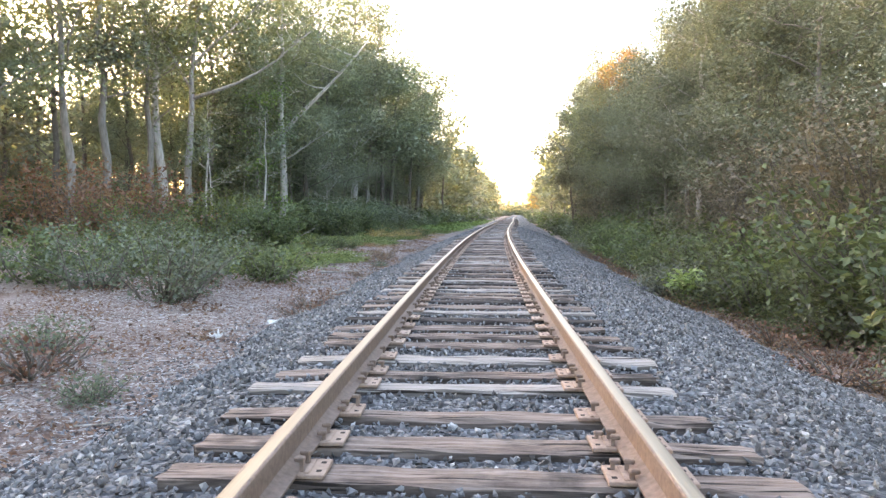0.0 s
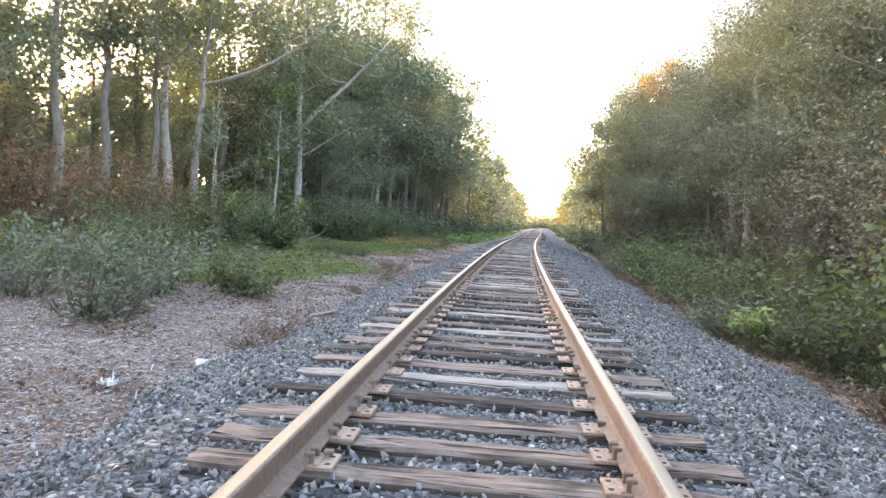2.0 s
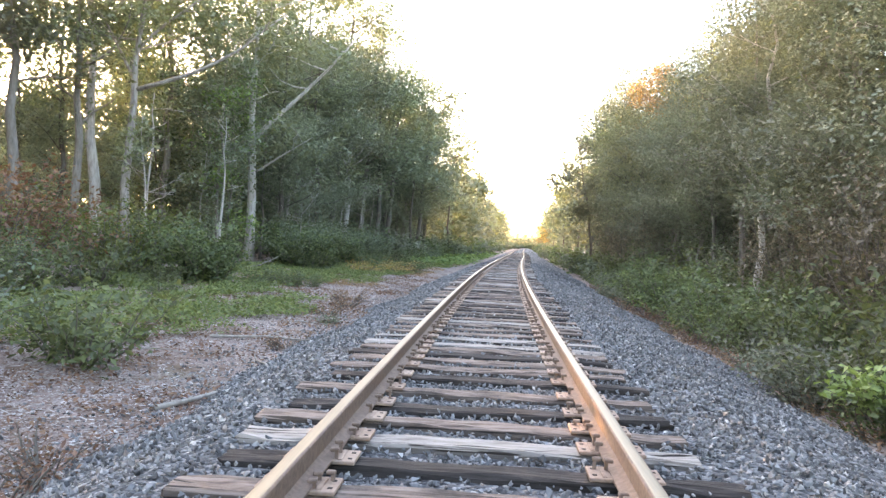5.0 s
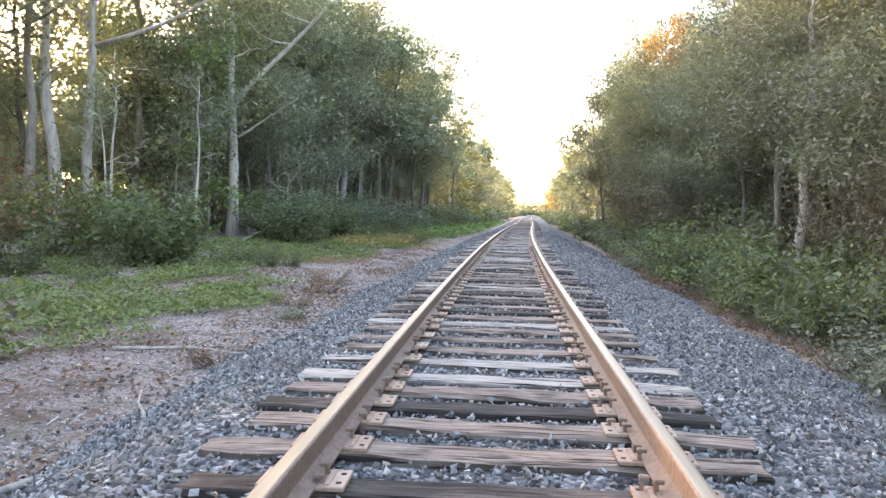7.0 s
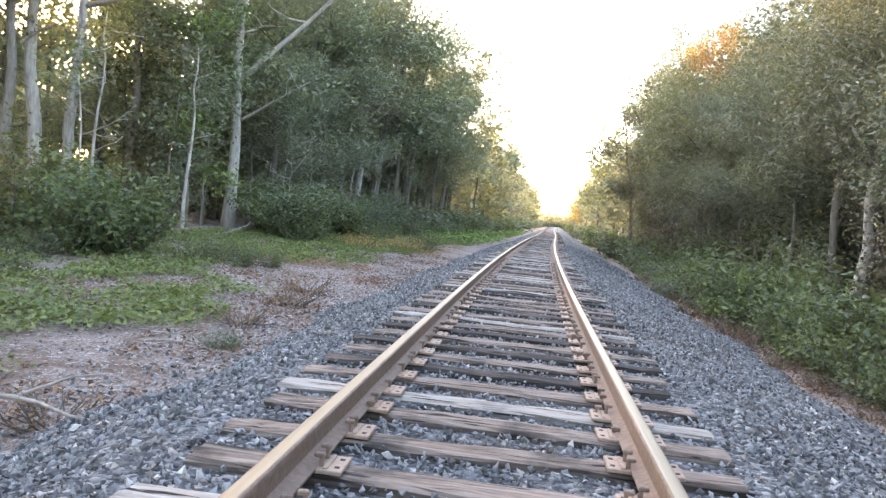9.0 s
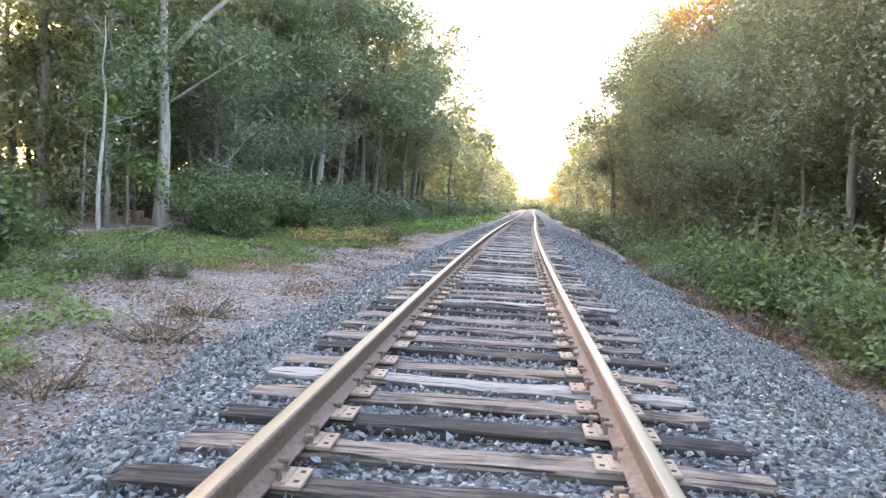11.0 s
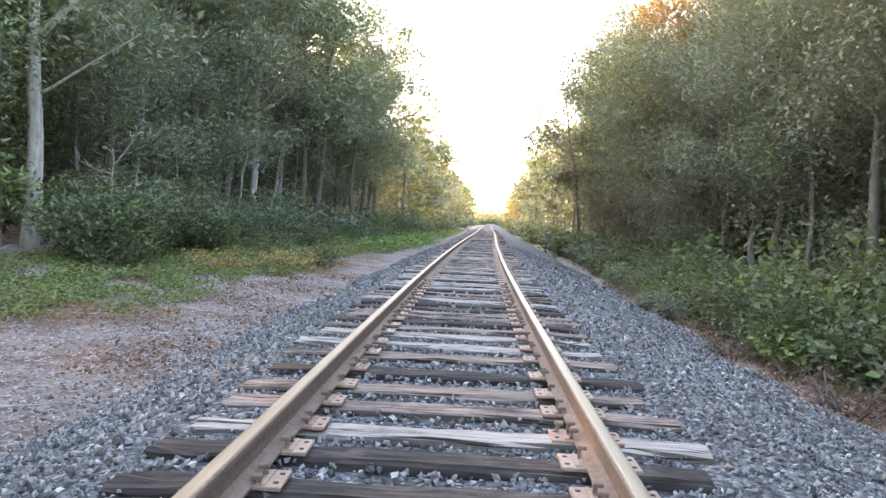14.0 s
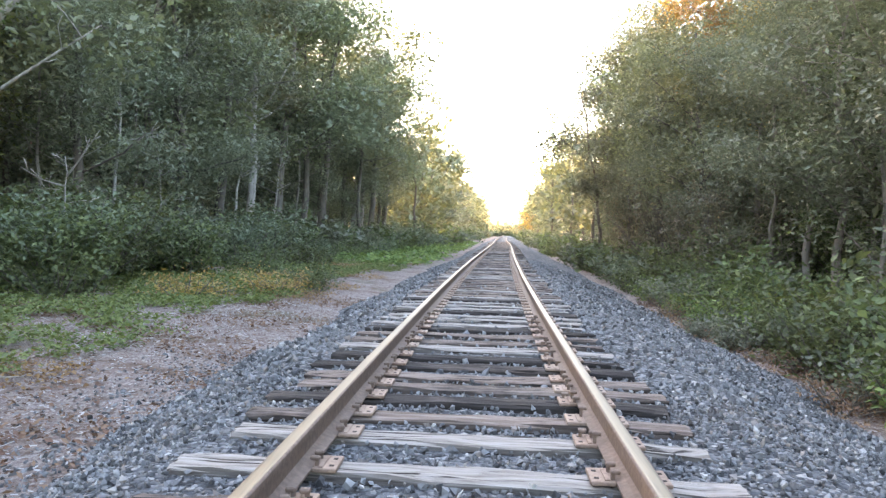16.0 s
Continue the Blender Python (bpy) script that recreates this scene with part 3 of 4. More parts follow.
for k in range(2, 13):
    plant(PINES[k % 2], -14.4 - 1.3 * (k % 3), 39.5 + k * 1.9, -0.2, (0.8, 1.05, 0.65)[k % 3])
for k in range(10):
    plant(BACK[k % 2], -14.5 - 1.4 * (k % 3), 55 + k * 2.4, -0.2, (1.1, 1.25, 1.0)[k % 3])
# a near edge of lower pines and saplings under them
for k in range(3, 16):
    plant(BACK[1], -13.0 - prng.uniform(0, 6), 34 + k * 3.3 + prng.uniform(-1, 1), -0.2, prng.uniform(0.45, 0.7))
for k in range(40):
    plant(prng.choice(BACK), -14.5 - prng.uniform(0, 9), 42 + k * 1.6, -0.2, prng.uniform(0.4, 0.6))
for k in range(14):
    plant(prng.choice(BACK), -12.5 - prng.uniform(0, 5), 84 + k * 4.0, -0.2, prng.uniform(0.4, 0.6))
for k in range(20):
    plant(prng.choice(BACK), -26.0 - prng.uniform(0, 10), 8 + k * 2.2, -0.2, prng.uniform(0.35, 0.55))
for k in range(54):
    plant(prng.choice(FAR), -34.0 - prng.uniform(0, 26), 2 + k * 1.9, -0.2, prng.uniform(0.8, 1.12))
for k in range(34):
    plant(YOUNG[k % 3], -12.6 - 1.5 * (k % 3) - prng.uniform(0, 1.2), 39.0 + k * 1.75, -0.2, prng.uniform(0.8, 1.15))
# right woods: a dense wall of vine-hung trees
y = 5.0
while y < 94:
    for row, lat in enumerate((11.5, 15.5, 20.5)):
        kind = prng.choice(HIGH if 19 < y < 62 else VINED) if row < 1 else prng.choice(BACK)
        la = lat - (1.6 if 44 < y and row == 0 else 0)
        k = 0.95 if 42 < y < 60 else 1.08
        plant(kind, la + prng.uniform(-0.9, 0.9), y + prng.uniform(-1.4, 1.4), -1.25, k * prng.uniform(0.95, 1.15), (None, 1.15 * k, 1.25)[row])
    y += 4.0 if y < 60 else 5.5
for k in range(26):
    plant(prng.choice(FAR), 23.0 + prng.uniform(0, 9), 12 + k * 3.0, -1.25, prng.uniform(0.6, 0.9))
for k in range(9):
    plant(BACK[2 * (k % 2)], 13.2 + 1.5 * (k % 3), 38 + k * 3.6, -1.25, 1.0, (1.12, 1.25, 1.32)[k % 3])
for k in range(30):
    plant(prng.choice(BACK), 14.5 + prng.uniform(0, 8), 8 + k * 3.0, -1.25, prng.uniform(0.35, 0.5))
for la, yy, s in ((10.8, 65, 1.06), (11.6, 57.5, 1.0)):
    plant(GOLDEN, la, yy, -1.2, s)
for k in range(14):
    plant(YOUNG[2 * (k % 2)], 9.6 + 1.3 * (k % 2) + prng.uniform(-0.5, 0.5), 44 + k * 3.2, -1.2, prng.uniform(0.75, 1.05))
# far walls of the cutting
for side in (-1, 1):
    y = 96.0
    while y < 330:
        for lat in (9.6, 16.5):
            plant(prng.choice(FAR), side * (lat + prng.uniform(-1.5, 1.5)), y, -0.5, prng.uniform(0.85, 1.1))
        y += 8.0 if y < 160 else 14.0
for k in range(60):
    plant(prng.choice(FAR), -75 + k * 2.6, 400 + prng.uniform(-25, 45), -0.5, prng.uniform(0.42, 0.62))
for k in range(30):
    plant(FAR[k % 3], -15.0 + 1.0 * k + prng.uniform(-0.4, 0.4), 350 + 12 * (k % 2) + prng.uniform(-4, 4), -0.9, prng.uniform(0.32, 0.5))
for k in range(9):
    plant(GOLDEN, 5.5 + 1.6 * (k % 4) + prng.uniform(-0.5, 0.5), 215 + k * 11, -0.6, prng.uniform(0.5, 0.7))
# unseen trees behind the start, added to close off the light there
for k in range(14):
    side = -1 if k % 2 else 1
    plant(prng.choice(FAR), side * prng.uniform(10, 16), 2 - k * 3.0, -0.5, 1.0)
# single trees that stand out at the edge
def stand(ob, lab, x, y, z=-0.3, turn=0):
    ob.matrix_basis = pose(x, y, z, 0, 0, turn)
    return tagged(ob, lab, "tree", "trees at the edge")


stand(tree("forked_tree", 201, 16.5, 0.25, 0.5, 3.6, 110, 55, LEAF_OAK, 0.25, BARK_PALE, 8, (0.2, 0), ((5.8, (0.85, 0.1, 1.0), 7.5, 0.15), (4.3, (1.0, 0.0, 0.5), 3.4, 0.06), (8.5, (-0.6, 0.2, 0.9), 4.5, 0.1))),
      "pale-barked tree forking into a long slanting limb", -11.2, 42.0)
stand(tree("slender_tree", 202, 17.0, 0.27, 0.5, 3.6, 100, 55, LEAF_OAK, 0.22, BARK_PALE, 8, (-1.2, 0), ((8.0, (-0.9, 0, 0.6), 5.0, 0.11), (9.5, (0.6, 0, 0.8), 4.5, 0.1))),
      "tall pale grey tree with a bare trunk leaning away", -15.8, 36.7)
stand(tree("slender_tree", 203, 16.0, 0.22, 0.55, 3.4, 100, 55, LEAF_OAK, 0.22, BARK_BLEACHED, 8, (0.9, 0), ((7.0, (1.0, 0.1, 0.3), 7.0, 0.11), (8.6, (0.7, 0.2, 0.9), 5.0, 0.1), (7.4, (-0.5, 0, 0.9), 4.0, 0.09))),
      "grey tree with a long level limb, beside a paler trunk", -14.6, 36.3)
stand(tree("sapling", 204, 7.5, 0.075, 0.35, 1.4, 12, 22, LEAF_OAK, 0.16, BARK_PALE, 6, (0.1, 0), spread=0.4), "thin pale sapling with few leaves", -13.5, 36.1)
stand(tree("sapling", 205, 6.8, 0.075, 0.5, 1.0, 12, 24, LEAF_OAK, 0.16, BARK_PALE, 5, (0.08, 0), spread=0.35), "thin straight pale sapling at the wood's edge", -11.0, 37.6)
stand(tree("sapling", 206, 10.0, 0.11, 0.4, 1.8, 40, 40, LEAF_PINE, 0.2, BARK_PALE, 6, (0.5, 0), spread=0.4), "thin pale tree before the pines", -11.0, 53.5)
stand(tree("slender_tree", 207, 16.0, 0.24, 0.42, 3.6, 110, 55, LEAF_OAK, 0.26, BARK_PALE, 9, (0.3, 0), ((6.6, (-0.7, 0, 0.8), 4.0, 0.1), (6.9, (0.7, 0, 0.7), 3.5, 0.08))), "pale grey tree with a thick crown over the cutting", -10.1, 60.6)
stand(tree("slender_tree", 208, 14.0, 0.2, 0.45, 3.4, 90, 50, LEAF_OAK, 0.28, BARK_PALE, 8, (0.8, 0)), "leaning pale tree far along the cutting", -8.0, 84.0)
stand(tree("overhanging_tree", 209, 17.0, 0.24, 0.35, 4.6, 130, 55, LEAF_OAK, 0.28, BARK_DARK, 11, (1.2, 0)), "tall dark tree whose boughs reach over the cutting", -6.4, 78.0)
stand(tree("overhanging_tree", 210, 17.0, 0.24, 0.35, 4.4, 130, 55, LEAF_OAK, 0.27, BARK_DARK, 11, (1.0, 0)), "tall dark tree whose boughs reach over the cutting", -8.0, 68.0)
for k, (x, y, h) in enumerate(((-11.7, 40.6, 9.0), (-12.6, 42.8, 7.0))):
    stand(tree("sapling", 216 + k, h, 0.06, 0.2, 1.9, 44, 40, LEAF_WEED, 0.19, BARK_GREY, 9, (0.2, -0.2), spread=0.36), "slender tree with sprays of yellow-green leaves", x, y)
stand(tree("dead_snag", 256, 3.1, 0.035, 0.6, 0.7, 2, 4, LEAF_DRY, 0.1, BARK_PALE, 3, (0.15, 0), ((2.2, (-0.9, 0, 0.12), 1.1, 0.022), (2.4, (0.75, 0, 0.6), 1.3, 0.026)), spread=0.2), "crooked bare snag standing in the brush", -8.4, 40.6)
for k, (x, y, h, r, lean) in enumerate(((-10.9, 45.5, 6.5, 0.06, 0.3), (-11.4, 49.0, 8.5, 0.085, 0.5), (-10.2, 50.5, 5.0, 0.05, -0.3), (-10.0, 57.5, 8.0, 0.08, 0.6), (-9.6, 62.5, 7.0, 0.07, 0.9), (-9.3, 66.5, 9.0, 0.09, 0.5),
                                        (-9.0, 71.0, 7.5, 0.08, 0.7), (-12.2, 33.5, 6.0, 0.05, -0.4), (-12.9, 40.0, 7.0, 0.055, 0.3))):
    stand(tree("thin_stem", 219 + k, h, r, 0.5, 1.1, 14, 34, LEAF_OAK, 0.18, BARK_PALE, 6, (lean, 0), ((h * 0.45, (0.9 if k % 2 else -0.9, 0, 0.35), 1.6, r * 0.5),), spread=0.3),
          "thin crooked pale stem with sparse leaves", x, y)
for k, (x, y, h, lean) in enumerate(((-11.5, 52.0, 18.5, 0.4), (-10.4, 57.0, 19.5, 1.0), (-9.6, 64.0, 20.5, 1.2), (-9.2, 73.0, 20.0, 1.2), (-8.4, 83.0, 18.0, 1.5), (-7.2, 92.5, 16.5, 2.2),
                                     (-15.0, 55.0, 18.5, 0.3), (-13.0, 70.0, 20.0, 0.4), (-12.0, 80.0, 19.0, 0.3))):
    stand(tree("overhanging_tree", 260 + k, h, 0.23, 0.25 + 0.1 * (k % 2), 4.1, 140, 80, (LEAF_OAK, LEAF_PINE)[k % 2], 0.2, (BARK_GREY, BARK_DARK)[k % 2], 13, (lean, 0), ((10.5, (1, 0, 0.45), 5.0, 0.1),) if k == 5 else None, spread=0.5),
          "tall dark tree whose boughs reach over the cutting", x, y, -0.3, 0)
for k, (x, y, h, lean) in enumerate(((15.0, 43.0, 17.0, 0.0), (15.5, 49.0, 18.0, 0.0), (14.2, 54.0, 17.5, -0.3), (15.8, 62.5, 19.0, -0.5), (13.2, 66.0, 18.5, -0.6), (12.8, 72.5, 18.5, -0.8), (12.5, 80.0, 17.5, -1.0),
                                     (10.8, 55.5, 12.0, -0.8), (11.0, 63.0, 14.5, -0.8))):
    stand(tree("ragged_tree", 285 + k, h, 0.2, 0.3, 3.4, 120, 100, (LEAF_OLIVE, LEAF_OAK)[k % 2], 0.16, BARK_DARK, 12, (lean, 0), spread=0.48),
          "tall ragged tree above the vine-hung wall", x, y, -1.2, 0)
# sunlight on the next two crowns is put into their gold leaves
stand(tree("golden_tree", 276, 16.2, 0.18, 0.62, 2.3, 80, 70, LEAF_GOLD, 0.17, BARK_GREY, 9, (-0.3, 0), spread=0.4), "tree with a crown coloured gold as if sunlit above the vine-hung wall", 12.3, 59.5, -1.2)
stand(tree("golden_tree", 275, 16.5, 0.19, 0.6, 2.4, 60, 50, LEAF_GOLD, 0.25, BARK_GREY, 8), "tall tree with a crown coloured gold as if sunlit", -10.9, 92.0)
stand(tree("forked_tree", 211, 13.5, 0.19, 0.3, 3.0, 110, 90, LEAF_OLIVE, 0.15, BARK_PALE, 8, (0.2, 0), ((3.6, (0.55, 0, 1.0), 6.0, 0.12), (5.0, (-0.6, 0, 0.9), 3.5, 0.07))), "grey forked tree rising out of the brush", 11.4, 38.0, -1.25)
stand(tree("leaning_tree", 212, 13.0, 0.16, 0.25, 3.2, 120, 55, LEAF_OLIVE, 0.24, BARK_DARK, 9, (-2.0, 0)), "leaning tree with a ragged crown over the line", 10.4, 76.0, -1.0)
stand(tree("leaning_tree", 213, 14.5, 0.18, 0.3, 3.4, 120, 55, LEAF_OAK, 0.25, BARK_DARK, 9, (-1.2, 0)), "leaning tree with a ragged crown over the line", 12.0, 68.0, -1.0)
stand(tree("leaning_tree", 214, 15.5, 0.18, 0.3, 3.2, 120, 55, LEAF_OLIVE, 0.25, BARK_DARK, 9, (-0.8, 0)), "tall ragged tree above the vine-hung wall", 11.2, 71.0, -1.0)
for k in range(9):
    stand(tree("bare_stem", 230 + k, 6.0 + k % 3, 0.07 + 0.02 * (k % 2), 0.5, 1.6, 24, 70, LEAF_OLIVE, 0.14, BARK_DARK, 5, (0.4 * (k % 3 - 1), -0.3), spread=0.5),
          "bare crooked stem under the vine-hung canopy", *((10.4, 25.6), (11.2, 27.1), (10.9, 28.0), (11.6, 44.0), (12.2, 47.5), (11.4, 51.0), (13.0, 55.0), (12.6, 58.5), (10.7, 30.6))[k], -1.25)

for ob in OAKS + PINES + VINED + HIGH + BACK + FAR + YOUNG + [GOLDEN]:
    for o in list(ob.children_recursive) + [ob]:
        bpy.data.objects.remove(o)

# ---- brush: kinds of bush ----
BUSH_GREY = [bush("grey_bush", 300 + i, 1.15, 2.2, 26, 18, LEAF_GREY, 0.085, spread=0.13) for i in range(2)]
BUSH_GREEN = [bush("green_bush", 310 + i, 0.95, 1.6, 18, 16, LEAF_BUSH, 0.115, spread=0.13) for i in range(3)]
BUSH_TALL = [bush("tall_bush", 320 + i, 2.1, 2.6, 24, 30, (LEAF_GREY, LEAF_BUSH)[i], 0.125, spread=0.2) for i in range(2)]
BUSH_BROAD = [bush("broad_leaved_bush", 330 + i, 1.5, 1.9, 22, 20, LEAF_BUSH, 0.13, spread=0.15) for i in range(2)]
BUSH_RED = bush("red_shrub", 340, 2.6, 4.2, 44, 20, LEAF_RED, 0.15, spread=0.26)
BUSH_OLIVE = [bush("olive_bush", 345 + i, 1.0, 1.8, 18, 15, LEAF_OLIVE, 0.125, spread=0.15) for i in range(2)]
BUSH_DRY = bush("dead_brush", 350, 0.4, 1.1, 30, 4, LEAF_DRY, 0.06, spread=0.07)
BUSH_SMALL = bush("small_scrub", 352, 0.42, 0.8, 22, 12, LEAF_GREY, 0.06, spread=0.07)
BUSH_ROUND = bush("round_bush", 358, 1.5, 2.0, 44, 34, LEAF_BUSH, 0.12, spread=0.15)
# bright weed colour stands in for golden light on this bush
BUSH_LIT = bush("yellow_green_bush", 359, 2.2, 2.8, 40, 30, LEAF_WEED, 0.13, spread=0.2)
WEED_GOLD = bush("yellowing_weed", 354, 0.5, 1.6, 34, 10, LEAF_GOLD, 0.07, spread=0.12)
VINE_MASS = [bush("vine_mass", 356 + i, 4.6, 4.0, 50, 40, LEAF_VINE, 0.12, spread=0.28, droop=0.8) for i in range(2)]
BRIGHT_PLANT = bush("bright_plant", 360, 0.75, 1.0, 12, 9, LEAF_BRIGHT, 0.2, spread=0.12)
BUSH_FRESH = [bush("fresh_green_bush", 364 + i, 0.9, 1.5, 20, 14, LEAF_WEED, 0.12, spread=0.13) for i in range(2)]
FAR_BUSH = [bush("distant_bush", 370 + i, 1.7, 2.8, 12, 9, (LEAF_GREY, LEAF_BUSH, LEAF_OLIVE)[i], 0.34, spread=0.32) for i in range(3)]
BTEXT = {"fresh_green_bush": "low fresh-green bush on the brushy bank", "distant_bush": "leafy bush farther along the edge of the woods", "grey_bush": "grey-green bush with small dusty leaves", "green_bush": "low green bush at the wood's edge", "tall_bush": "tall leafy bush before the trees",
         "broad_leaved_bush": "bush with broad green leaves on the bank", "red_shrub": "reddish-brown autumn shrub under the trees", "olive_bush": "dull olive bush below the ballast bank",
         "dead_brush": "dead brown brush lying on the litter", "small_scrub": "small dark scrub growing from the litter", "yellowing_weed": "yellowing weeds on the grassy verge",
         "round_bush": "dense round dark-green bush on the verge", "yellow_green_bush": "tall bush before the trees, coloured yellow-green as if lit", "vine_mass": "heap of brownish vines hanging over the brush", "bright_plant": "bright yellow-green leafy plant in the brush"}
KINDS = BUSH_GREY + BUSH_GREEN + BUSH_TALL + BUSH_BROAD + [BUSH_RED, BUSH_DRY, BUSH_SMALL, WEED_GOLD, BRIGHT_PLANT] + VINE_MASS + BUSH_OLIVE + FAR_BUSH + BUSH_FRESH + [BUSH_ROUND, BUSH_LIT]
brng = random.Random(21)


def shrub(kind, lat, y, s=1.0, sz=None, dz=0.0):
    ob = put(kind, lat, y, ground_z(lat, y) - 0.02 + dz, brng.uniform(0, 360), s, sz)
    return tagged(ob, BTEXT[kind.name.split(".")[0]], "bush", "brush beside the track")


for kind, lat, y, s in ((BUSH_GREY[0], -5.3, 11.9, 1.0), (BUSH_GREY[1], -6.9, 12.6, 1.0), (BUSH_GREEN[0], -4.7, 15.6, 0.95), (BUSH_GREY[1], -5.9, 14.3, 0.9), (BUSH_GREEN[1], -8.6, 13.6, 1.15),
                        (BUSH_GREEN[2], -7.3, 15.8, 1.1), (BUSH_TALL[1], -9.8, 15.5, 0.5), (BUSH_GREEN[0], -10.5, 13.0, 1.1), (BUSH_SMALL, -3.22, 5.98, 0.6), (BUSH_SMALL, -4.7, 7.6, 0.9),
                        (BUSH_DRY, -4.2, 6.6, 1.1), (BUSH_DRY, -2.75, 11.4, 0.8), (BUSH_DRY, -2.9, 12.2, 0.7), (BUSH_RED, -12.8, 24.5, 1.0), (BUSH_RED, -16.5, 27.0, 1.1), (BUSH_RED, -15.5, 31.5, 0.8),
                        (BUSH_GREEN[2], -9.2, 18.0, 0.8), (BUSH_GREEN[0], -9.4, 21.2, 1.1), (BUSH_TALL[1], -9.6, 19.8, 0.65), (BUSH_TALL[0], -11.0, 22.5, 0.6), (BUSH_GREEN[1], -9.4, 23.6, 1.1),
                        (BUSH_ROUND, -8.2, 27.1, 1.05), (BUSH_LIT, -11.0, 27.6, 1.0), (BUSH_LIT, -12.8, 25.0, 0.9), (BUSH_GREEN[2], -9.6, 31.0, 0.8), (BUSH_ROUND, -9.9, 40.5, 1.2), (BUSH_ROUND, -8.6, 44.0, 1.0), (BUSH_TALL[0], -11.3, 29.5, 0.8), (BUSH_GREEN[0], -8.6, 25.4, 0.6), (BUSH_GREEN[2], -7.3, 23.0, 0.45), (BUSH_GREEN[1], -10.8, 33.0, 0.8),
                        (BUSH_ROUND, -8.6, 38.6, 1.05), (BUSH_TALL[0], -9.4, 40.0, 0.8), (BUSH_GREEN[1], -7.9, 37.6, 0.9), (BUSH_DRY, -3.4, 22.4, 0.7), (BUSH_DRY, -3.6, 24.6, 0.8), (BUSH_DRY, -3.0, 18.2, 0.7),
                        (BUSH_GREEN[0], -6.0, 28.4, 0.5), (BUSH_GREEN[2], -6.7, 27.7, 0.6), (BUSH_GREEN[1], -5.6, 29.1, 0.4), (BUSH_GREEN[1], -6.5, 29.3, 0.45), (BUSH_DRY, -3.8, 26.1, 0.8), (BUSH_SMALL, -3.1, 21.0, 0.5), (WEED_GOLD, -4.9, 41.0, 1.0), (WEED_GOLD, -6.2, 39.2, 1.0), (BUSH_GREEN[0], -4.4, 42.5, 0.6), (BUSH_GREEN[2], -5.0, 44.5, 0.7)):
    shrub(kind, lat, y, s)
for k in range(26):
    y = 39 + k * 1.6
    shrub(brng.choice(BUSH_TALL + [BUSH_TALL[0]] if y < 58 else FAR_BUSH), -8.8 - brng.uniform(0, 2.6), y, brng.uniform(0.75, 1.1))
for k in range(12):
    shrub(brng.choice(BUSH_GREEN + BUSH_GREY), -6.6 - brng.uniform(0, 1.8), 46 + k * 1.8, brng.uniform(0.6, 1.0))
for k in range(16):
    shrub(brng.choice(FAR_BUSH), -6.6 - brng.uniform(0, 3.5), 66 + k * 2.2, brng.uniform(0.6, 0.9))
for k in range(12):
    shrub(brng.choice(BUSH_TALL + BUSH_GREEN), -13.5 - brng.uniform(0, 6), 12 + k * 2.6, brng.uniform(0.5, 0.8))
# the bank on the other side
for kind, lat, y, s in ((BUSH_BROAD[0], 6.2, 10.3, 1.15), (BUSH_BROAD[1], 7.3, 11.6, 1.35), (BUSH_BROAD[0], 5.9, 12.4, 0.9), (BUSH_TALL[1], 7.6, 9.6, 1.0), (BUSH_TALL[1], 7.1, 12.5, 1.4), (BUSH_TALL[1], 8.0, 11.2, 1.3), (BRIGHT_PLANT, 6.3, 43.2, 1.1),
                        (VINE_MASS[0], 9.3, 24.5, 1.0), (VINE_MASS[1], 9.6, 21.0, 1.1), (VINE_MASS[0], 9.4, 17.0, 1.1), (VINE_MASS[1], 9.2, 13.0, 1.0), (VINE_MASS[1], 9.9, 31.5, 0.9), (VINE_MASS[0], 9.2, 62.0, 1.2),
                        (VINE_MASS[1], 8.8, 70.0, 1.2), (VINE_MASS[0], 8.9, 54.0, 1.1), (BUSH_DRY, 4.6, 9.4, 1.2), (BUSH_DRY, 4.8, 12.0, 1.1), (BUSH_DRY, 4.7, 20.5, 0.9), (BUSH_DRY, 4.6, 30.5, 1.1), (BUSH_DRY, 4.5, 34.0, 1.1)):
    shrub(kind, lat, y, s)
shrub(BRIGHT_PLANT, 4.6, 16.7, 0.62, dz=0.42)
shrub(BUSH_GREEN[1], 4.95, 16.9, 0.75)
for k in range(50):
    y = 8.5 + k * 0.95
    shrub(brng.choice(BUSH_GREEN * 2 + BUSH_BROAD * 2 + BUSH_OLIVE + BUSH_FRESH), (6.4 if y < 12 else 5.7) + brng.uniform(-0.3, 0.9), y, brng.uniform(0.5, 1.0) if y < 25 else brng.uniform(0.6, 1.2))
for k in range(40):
    shrub(brng.choice([BUSH_DRY, BUSH_DRY, BUSH_DRY, BUSH_OLIVE[0]]), 4.85 + brng.uniform(-0.25, 0.4), 7.0 + k * 1.05 + brng.uniform(-0.6, 0.6), brng.uniform(0.45, 0.8))
for k in range(34):
    y = 9.0 + k * 1.35
    shrub(brng.choice(BUSH_GREEN * 2 + BUSH_BROAD + BUSH_OLIVE + BUSH_FRESH), 7.3 + brng.uniform(-0.4, 1.0), y, brng.uniform(1.0, 1.6))
for k in range(52):
    shrub(brng.choice(FAR_BUSH if k > 34 else BUSH_TALL + BUSH_OLIVE), 13.0 + brng.uniform(0, 8.0), 24 + k * 1.1, brng.uniform(1.1, 1.7))
for k in range(36):
    y = 55 + k * 1.6
    shrub(brng.choice(FAR_BUSH), 6.2 + brng.uniform(-0.4, 1.0), y, brng.uniform(0.7, 1.1))
